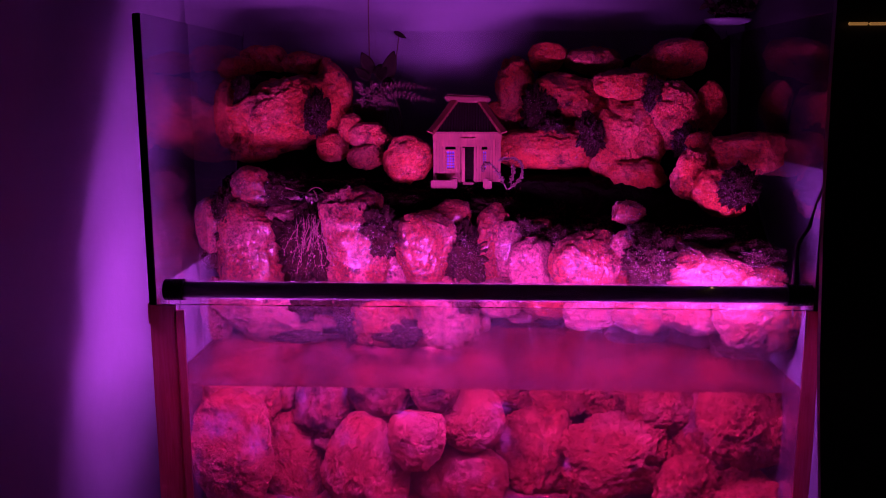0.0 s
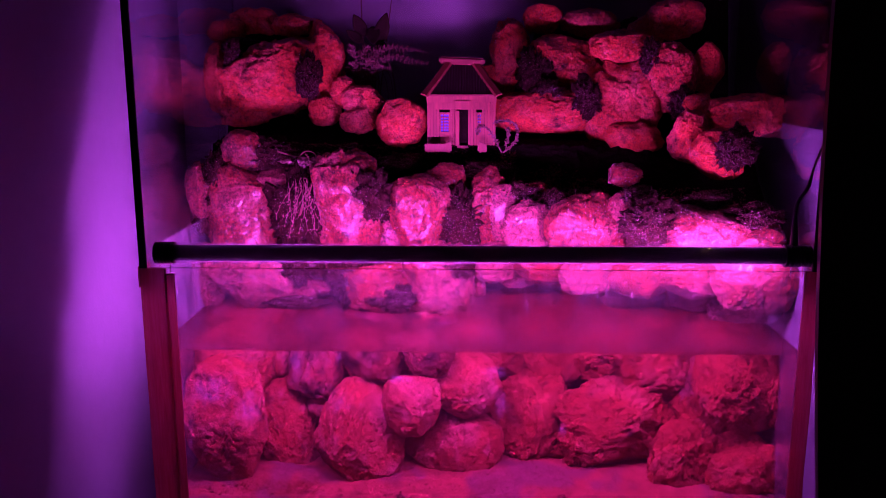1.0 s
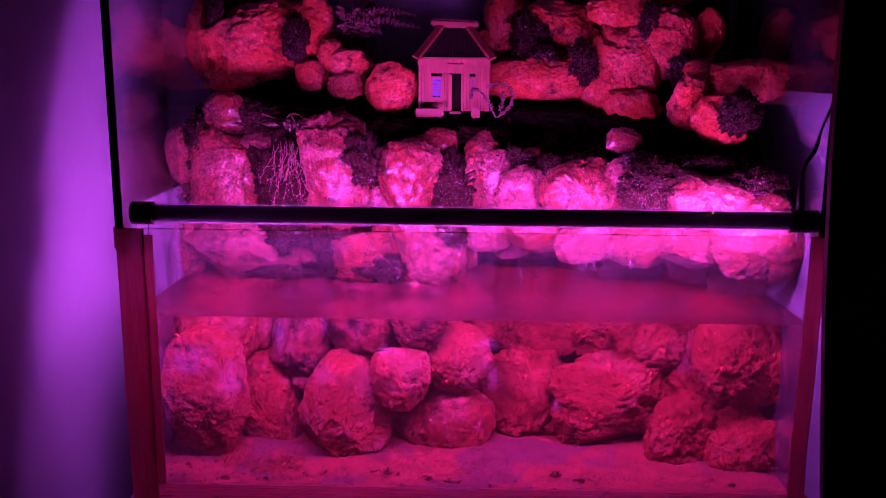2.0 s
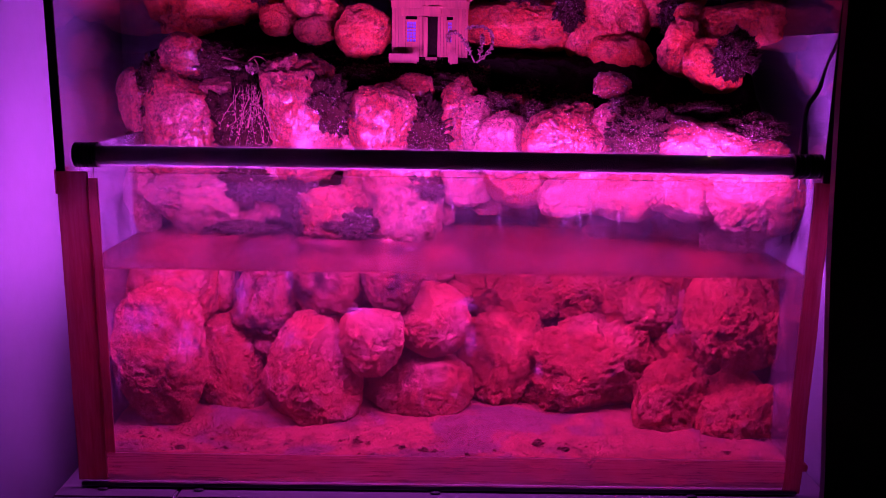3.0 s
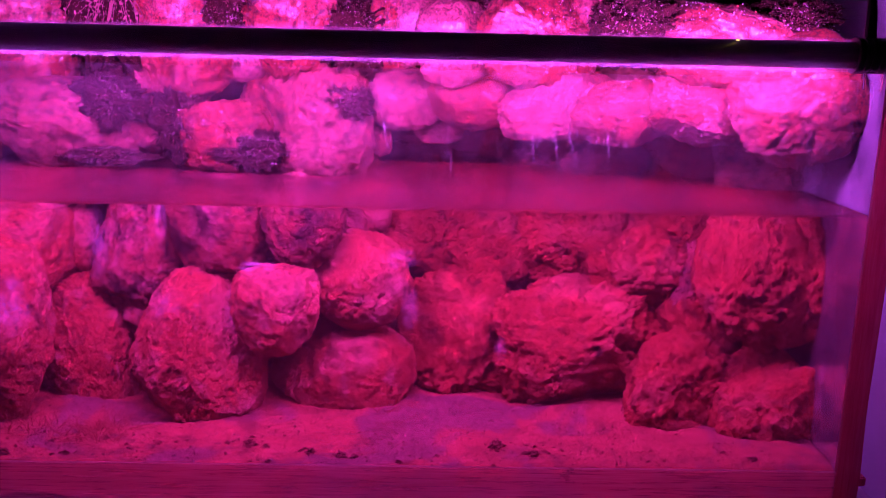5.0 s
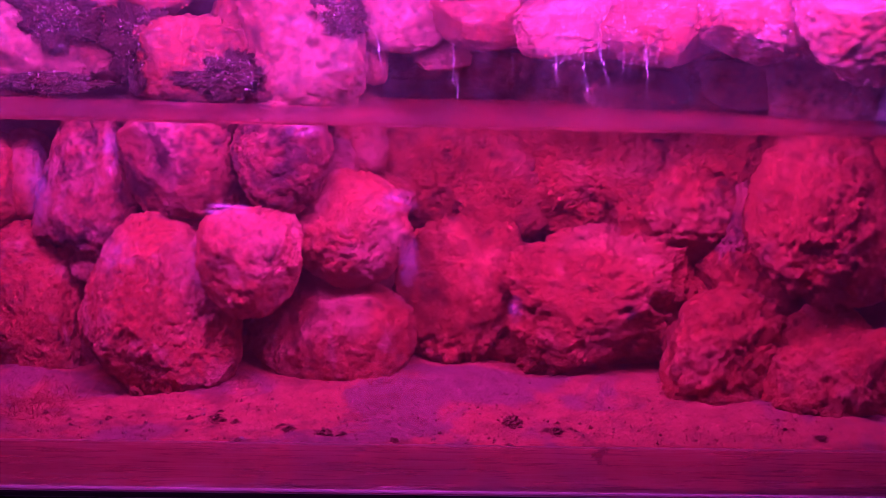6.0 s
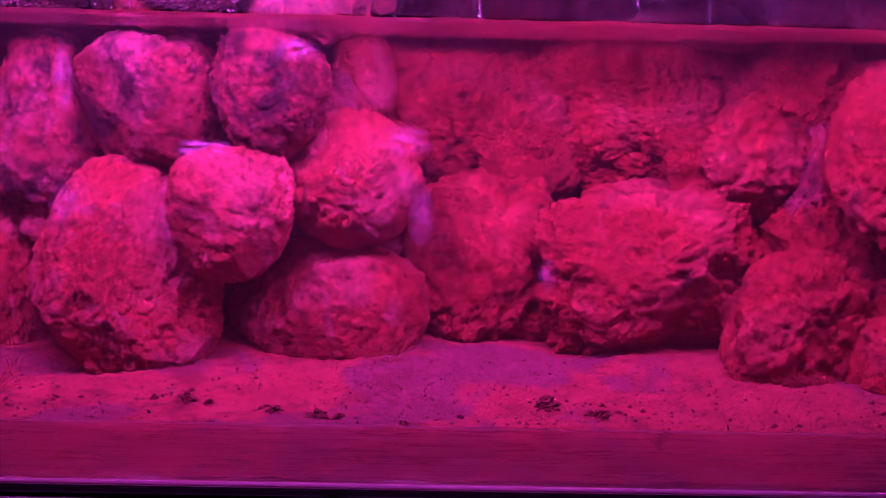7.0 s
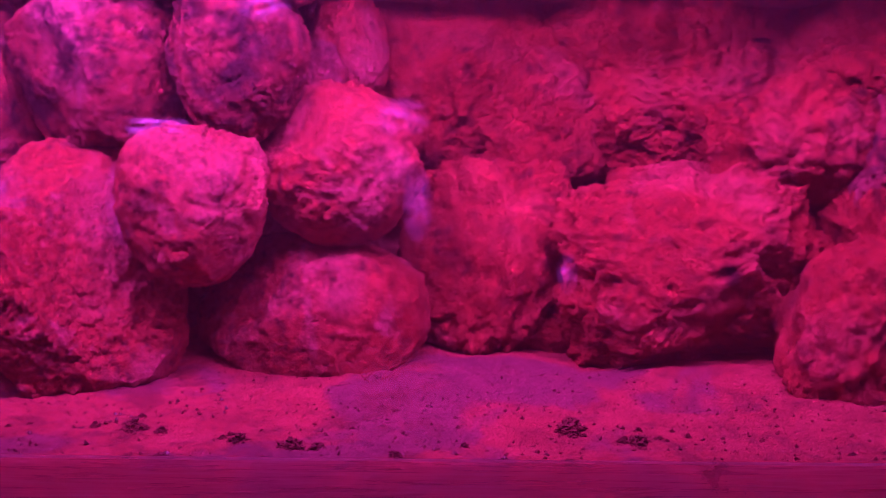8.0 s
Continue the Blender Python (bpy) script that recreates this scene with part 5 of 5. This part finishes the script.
# ---- falling water ----
def stream(x, y, z0, z1, r, sway):
    """A thread of water: a tapering, twisting strand with beads and swellings along it."""
    rng = random.Random(round(x * 10000))
    line = bent([(x, y, z0), (x + sway * 0.3, y - 0.008, z0 - (z0 - z1) * 0.4), (x + sway, y - 0.012, z1)], 12)
    bm = bmesh.new()
    rings = []
    for i, p in enumerate(line):
        t = i / (len(line) - 1)
        c = p + Vector((0.0013 * noise.noise((i * 0.45, x * 90, 0)), 0.001 * noise.noise((i * 0.5, x * 60, 5)), 0))
        w = 0.85 * r * (1.25 - 0.6 * t) * (0.55 + 1.1 * abs(noise.noise((i * 0.9, x * 40, 2)))) * (1 + 0.7 * (rng.random() < 0.15))
        rings.append([bm.verts.new(c + Vector((w * math.cos(k * math.tau / 8 + i * 0.3), 0.55 * w * math.sin(k * math.tau / 8 + i * 0.3), 0))) for k in range(8)])
    for r0, r1 in zip(rings, rings[1:]):
        for k in range(8):
            bm.faces.new((r0[k], r0[(k + 1) % 8], r1[(k + 1) % 8], r1[k]))
    bm.faces.new(rings[0][::-1])
    bm.faces.new(rings[-1])
    bmesh.ops.recalc_face_normals(bm, faces=bm.faces[:])
    ob = tagged(part("water_stream", bm, STREAM, None, "", True), "thin clear stream of falling water", "water", "water streams")
    ob.visible_shadow = False


stream(0.006, 1.172, 0.318, 0.278, 0.0012, 0.008)
stream(0.068, 1.168, 0.300, 0.268, 0.0010, 0.0)
stream(0.071, 1.166, 0.276, 0.258, 0.0016, 0.0005)
stream(0.112, 1.160, 0.298, 0.280, 0.0008, 0.001)
stream(0.141, 1.135, 0.308, 0.270, 0.0013, 0.002)
stream(0.149, 1.132, 0.300, 0.286, 0.0018, -0.004)
stream(0.160, 1.130, 0.302, 0.262, 0.0011, 0.006)
stream(0.172, 1.128, 0.304, 0.268, 0.0015, 0.009)
stream(0.190, 1.124, 0.296, 0.282, 0.0009, -0.002)
stream(0.206, 1.120, 0.300, 0.256, 0.0012, 0.0)


# ---- loose debris ----
def debris(count, seed, size, material, name, label, category, zone, ground):
    rng = np.random.RandomState(seed)
    verts, tris = [], []
    small = [(np.array(v)) for v in ((1, 0, 0), (-1, 0, 0), (0, 1, 0), (0, -1, 0), (0, 0, 1), (0, 0, -1))]
    octa = ((0, 2, 4), (2, 1, 4), (1, 3, 4), (3, 0, 4), (2, 0, 5), (1, 2, 5), (3, 1, 5), (0, 3, 5))
    for k in range(count):
        x, y = rng.uniform(zone[0], zone[1]), rng.uniform(zone[2], zone[3])
        s = size * rng.uniform(0.4, 1.3)
        c = np.array((x, deep_y(y) if ground is bed_z else y, ground(x, y) + s * 0.3))
        j = len(verts)
        verts += [c + v * s * rng.uniform(0.6, 1.2, 3) + rng.normal(size=3) * s * 0.2 for v in small]
        tris += [tuple(j + i for i in f) for f in octa]
    ob = sheet(name, verts, tris, material, None, False)
    return tagged(ob, label, category, "", "stuff")


def soil_z(x, y):
    lo, hi = 0.5, 1.0
    for _ in range(18):
        m = (lo + hi) / 2
        lo, hi = (m, hi) if bank((x + 0.393) / 0.786, m)[1] < y else (lo, m)
    return bank((x + 0.393) / 0.786, lo)[2]


debris(1500, 1, 0.0009, SILT, "silt_grains", "dark grains scattered over the sand", "debris", (-0.38, 0.36, 1.012, 1.15), bed_z)
debris(160, 2, 0.0013, LEAF_PALE, "pale_grains", "pale grains scattered over the sand", "debris", (-0.38, 0.20, 1.012, 1.10), bed_z)
for k, (x0, x1, y0, y1, count) in enumerate(((-0.39, -0.20, 1.20, 1.30, 260), (-0.20, 0.02, 1.21, 1.27, 120), (0.02, 0.20, 1.17, 1.24, 170), (0.18, 0.37, 1.12, 1.20, 260))):
    debris(count, 30 + k, 0.0014, ROOT, "pale_chips", "pale chips scattered on dark soil", "debris", (x0, x1, y0, y1), soil_z)


def silt_clump(x, y, s, seed):
    """A crumbly heap: many small crumbs grown together."""
    rng = np.random.RandomState(seed)
    p, faces = ball[2]
    verts, tris = [], []
    for k in range(55):
        a, d = rng.uniform(0, math.tau), s * 0.8 * rng.uniform(0, 1) ** 0.7
        cx, cy = d * math.cos(a), d * math.sin(a) * 0.8
        rad = s * rng.uniform(0.06, 0.17) * (1.1 - 0.8 * d / s)
        cz = bed_z(x + cx, y + cy) + max(0, s * 0.62 * (1 - d / (s * 0.8))) * rng.uniform(0.1, 1)
        bump = 1 + 0.6 * fbm(p * 2.8 + k, seed + k, 2)
        j = len(verts)
        verts += list(p * bump[:, None] * rad * np.array((1.1, 1, 0.8)) + np.array((x + cx, deep_y(y + cy), cz)))
        tris += [tuple(j + i for i in f) for f in faces]
    tagged(sheet("silt_clump", verts, tris, SILT, None, False), "dark crumbly silt clump on the sand", "debris", "silt clumps")


for i, (x, y, s) in enumerate(((-0.098, 1.062, 0.0085), (-0.085, 1.060, 0.005), (-0.045, 1.050, 0.0075), (-0.020, 1.048, 0.009), (-0.008, 1.045, 0.006), (0.115, 1.066, 0.0125), (0.145, 1.052, 0.009), (-0.30, 1.04, 0.009), (-0.25, 1.045, 0.007), (0.03, 1.035, 0.005), (0.330, 1.040, 0.006))):
    silt_clump(x, y, s, 700 + i)
scatter = random.Random(12)
for i in range(34):
    silt_clump(scatter.uniform(-0.37, 0.16), scatter.uniform(1.025, 1.085), scatter.uniform(0.0022, 0.005), 740 + i)
for i in range(8):
    silt_clump(scatter.uniform(0.10, 0.32), scatter.uniform(1.03, 1.07), scatter.uniform(0.002, 0.004), 780 + i)


# ---- milky algae film on rock edges ----
def film(x, y, z, w, h, material=FILM):
    k = x * 40 + z * 70
    def skin(u, v):
        a, b = (u - 0.5) * w, (v - 0.5) * h
        return (a + 0.12 * w * noise.noise((v * 4, k, 0)), -0.35 * (0.25 - (u - 0.5) ** 2) * min(w, h) + 0.004 * noise.noise((u * 4, v * 4, k)), b)
    ob = sheet("algae_film", *grid(14, 14, skin), material)
    ob.location = (x, deep_y(y + 0.004), z)
    ob.visible_shadow = False
    tagged(ob, "thin milky algae film clinging to rock", "algae", "algae films")


film(-0.100, 1.115, 0.175, 0.034, 0.012, FILM_THICK)
film(-0.122, 1.122, 0.131, 0.019, 0.053)
film(-0.183, 1.115, 0.135, 0.028, 0.034)
film(-0.248, 1.140, 0.189, 0.020, 0.070)
film(0.026, 1.132, 0.180, 0.034, 0.022)
film(0.036, 1.142, 0.131, 0.018, 0.046)
film(-0.042, 1.112, 0.236, 0.030, 0.015)
film(0.123, 1.150, 0.090, 0.013, 0.026)
film(-0.186, 1.122, 0.215, 0.012, 0.050)
film(-0.350, 1.068, 0.178, 0.080, 0.060, FILM_THICK)
film(-0.300, 1.072, 0.150, 0.036, 0.060, FILM_THICK)
film(-0.378, 1.060, 0.130, 0.024, 0.150)
film(0.389, 1.050, 0.094, 0.018, 0.064)


# ---- red crumbs on the upper soil ----
for k, (x0, x1, y0, y1, count) in enumerate(((-0.39, -0.19, 1.21, 1.31, 2600), (-0.19, 0.15, 1.215, 1.262, 700), (0.15, 0.37, 1.13, 1.21, 1500))):
    debris(count, 60 + k, 0.0013, CRUMB, "red_crumbs", "reddish crumbs mixed into dark soil", "debris", (x0, x1, y0, y1), soil_z)


# ---- hair algae on the sand ----
def hair_algae(x, y, spread, count, seed):
    tuft = holder("hair_algae", (x, deep_y(y), bed_z(x, y)), "brown hair algae tuft on the sand", "algae", "hair algae")
    rng = random.Random(seed)
    bits = []
    for k in range(count):
        p = Vector((rng.uniform(-spread, spread), rng.uniform(-spread, spread) * 0.6, -0.002))
        d = Vector((rng.uniform(-1, 1), rng.uniform(-0.6, 0.3), rng.uniform(0.3, 1.2))).normalized()
        line = [p.copy()]
        for j in range(6):
            d = (d + Vector((rng.uniform(-0.5, 0.5), rng.uniform(-0.4, 0.4), rng.uniform(-0.45, 0.3)))).normalized()
            p = p + d * rng.uniform(0.003, 0.006)
            p.z = max(p.z, 0.0003)
            line.append(p.copy())
        bits.append(tube_path(line, 0.0003, 4, 0.5))
    part("strands", join(*bits), ALGAE, tuft, "", True)["kind"] = "stuff"


hair_algae(-0.262, 1.085, 0.030, 70, 1)
hair_algae(-0.235, 1.075, 0.022, 45, 2)
hair_algae(-0.300, 1.080, 0.016, 30, 3)
hair_algae(-0.225, 1.100, 0.020, 40, 4)
hair_algae(0.010, 1.130, 0.010, 10, 5)


# ---- potted plant and tray above the upper rocks ----
def dish_plant():
    dish = holder("plant_dish", (0.387, 1.425, 0.712), "shallow pale dish holding a dark small plant", "dish")
    bm = bmesh.new()
    rings = []
    for rad, z in ((0.020, 0.0), (0.034, 0.004), (0.038, 0.009), (0.035, 0.009), (0.030, 0.005), (0.010, 0.003)):
        rings.append([bm.verts.new((rad * math.cos(k * math.tau / 32), rad * math.sin(k * math.tau / 32) * 0.8, z)) for k in range(32)])
    for r0, r1 in zip(rings, rings[1:]):
        for k in range(32):
            bm.faces.new((r0[k], r0[(k + 1) % 32], r1[(k + 1) % 32], r1[k]))
    bm.faces.new(rings[0][::-1])
    bm.faces.new(rings[-1])
    # the dimmed white keeps the dish looking poorly lit
    part("bowl", bm, WALL_DIMMED, dish, "", True)


dish_plant()
twig_plant((0.380, 1.420, 0.716), "dark leafy plant growing in a dish", 14, 0.050, 0.030, 21, 0.014, ROOT, LEAF, leaves=8)


# ---- splash beads under the streams ----
def splash():
    rng = np.random.RandomState(5)
    small = np.array(((1, 0, 0), (-1, 0, 0), (0, 1, 0), (0, -1, 0), (0, 0, 1), (0, 0, -1)), float)
    octa = ((0, 2, 4), (2, 1, 4), (1, 3, 4), (3, 0, 4), (2, 0, 5), (1, 2, 5), (3, 1, 5), (0, 3, 5))
    verts, tris = [], []
    for x, y in ((0.014, 1.160), (0.068, 1.156), (0.142, 1.123), (0.164, 1.118), (0.179, 1.116), (0.206, 1.108)):
        for k in range(7):
            c = np.array((x + rng.normal() * 0.006, y + rng.normal() * 0.006, WL + 0.001 + abs(rng.normal()) * 0.004))
            s = rng.uniform(0.0002, 0.0005)
            j = len(verts)
            verts += list(small * s * np.array((0.8, 0.8, rng.uniform(0.8, 2.2))) + c)
            tris += [tuple(j + i for i in f) for f in octa]
    tagged(sheet("splash_beads", verts, tris, GRIT_GLINT), "tiny bright splash beads over the water", "water", "", "stuff")


splash()


# ---- rubble along the rim of the terrace ----
for k in range(12):
    x0 = -0.385 + k * 0.0635
    y0 = edge_y(x0 + 0.03)
    for material, name, label, seed in ((ROCK_WET, "rim_rubble", "small reddish rubble on the terrace rim", 200), (MOSS_TIP, "moss_shreds", "dark moss shreds on the terrace rim", 230)):
        debris(520, seed + k, 0.0017, material, name, label, "debris", (x0, x0 + 0.0635, y0 + 0.006, y0 + 0.062), soil_z)


# ---- small dark pads under the front edge of the tank ----
for x in (-0.375, -0.269, -0.006, 0.28):
    bm = bmesh.new()
    bmesh.ops.create_uvsphere(bm, u_segments=16, v_segments=8, radius=1)
    for v in bm.verts:
        v.co = Vector((x + v.co.x * 0.006, 0.9960 + v.co.y * 0.003, 0.0014 + v.co.z * 0.0014))
    tagged(part("foot_pad", bm, RUBBER, None, "", True), "small dark rubber pad under the tank edge", "pad", "foot pads")
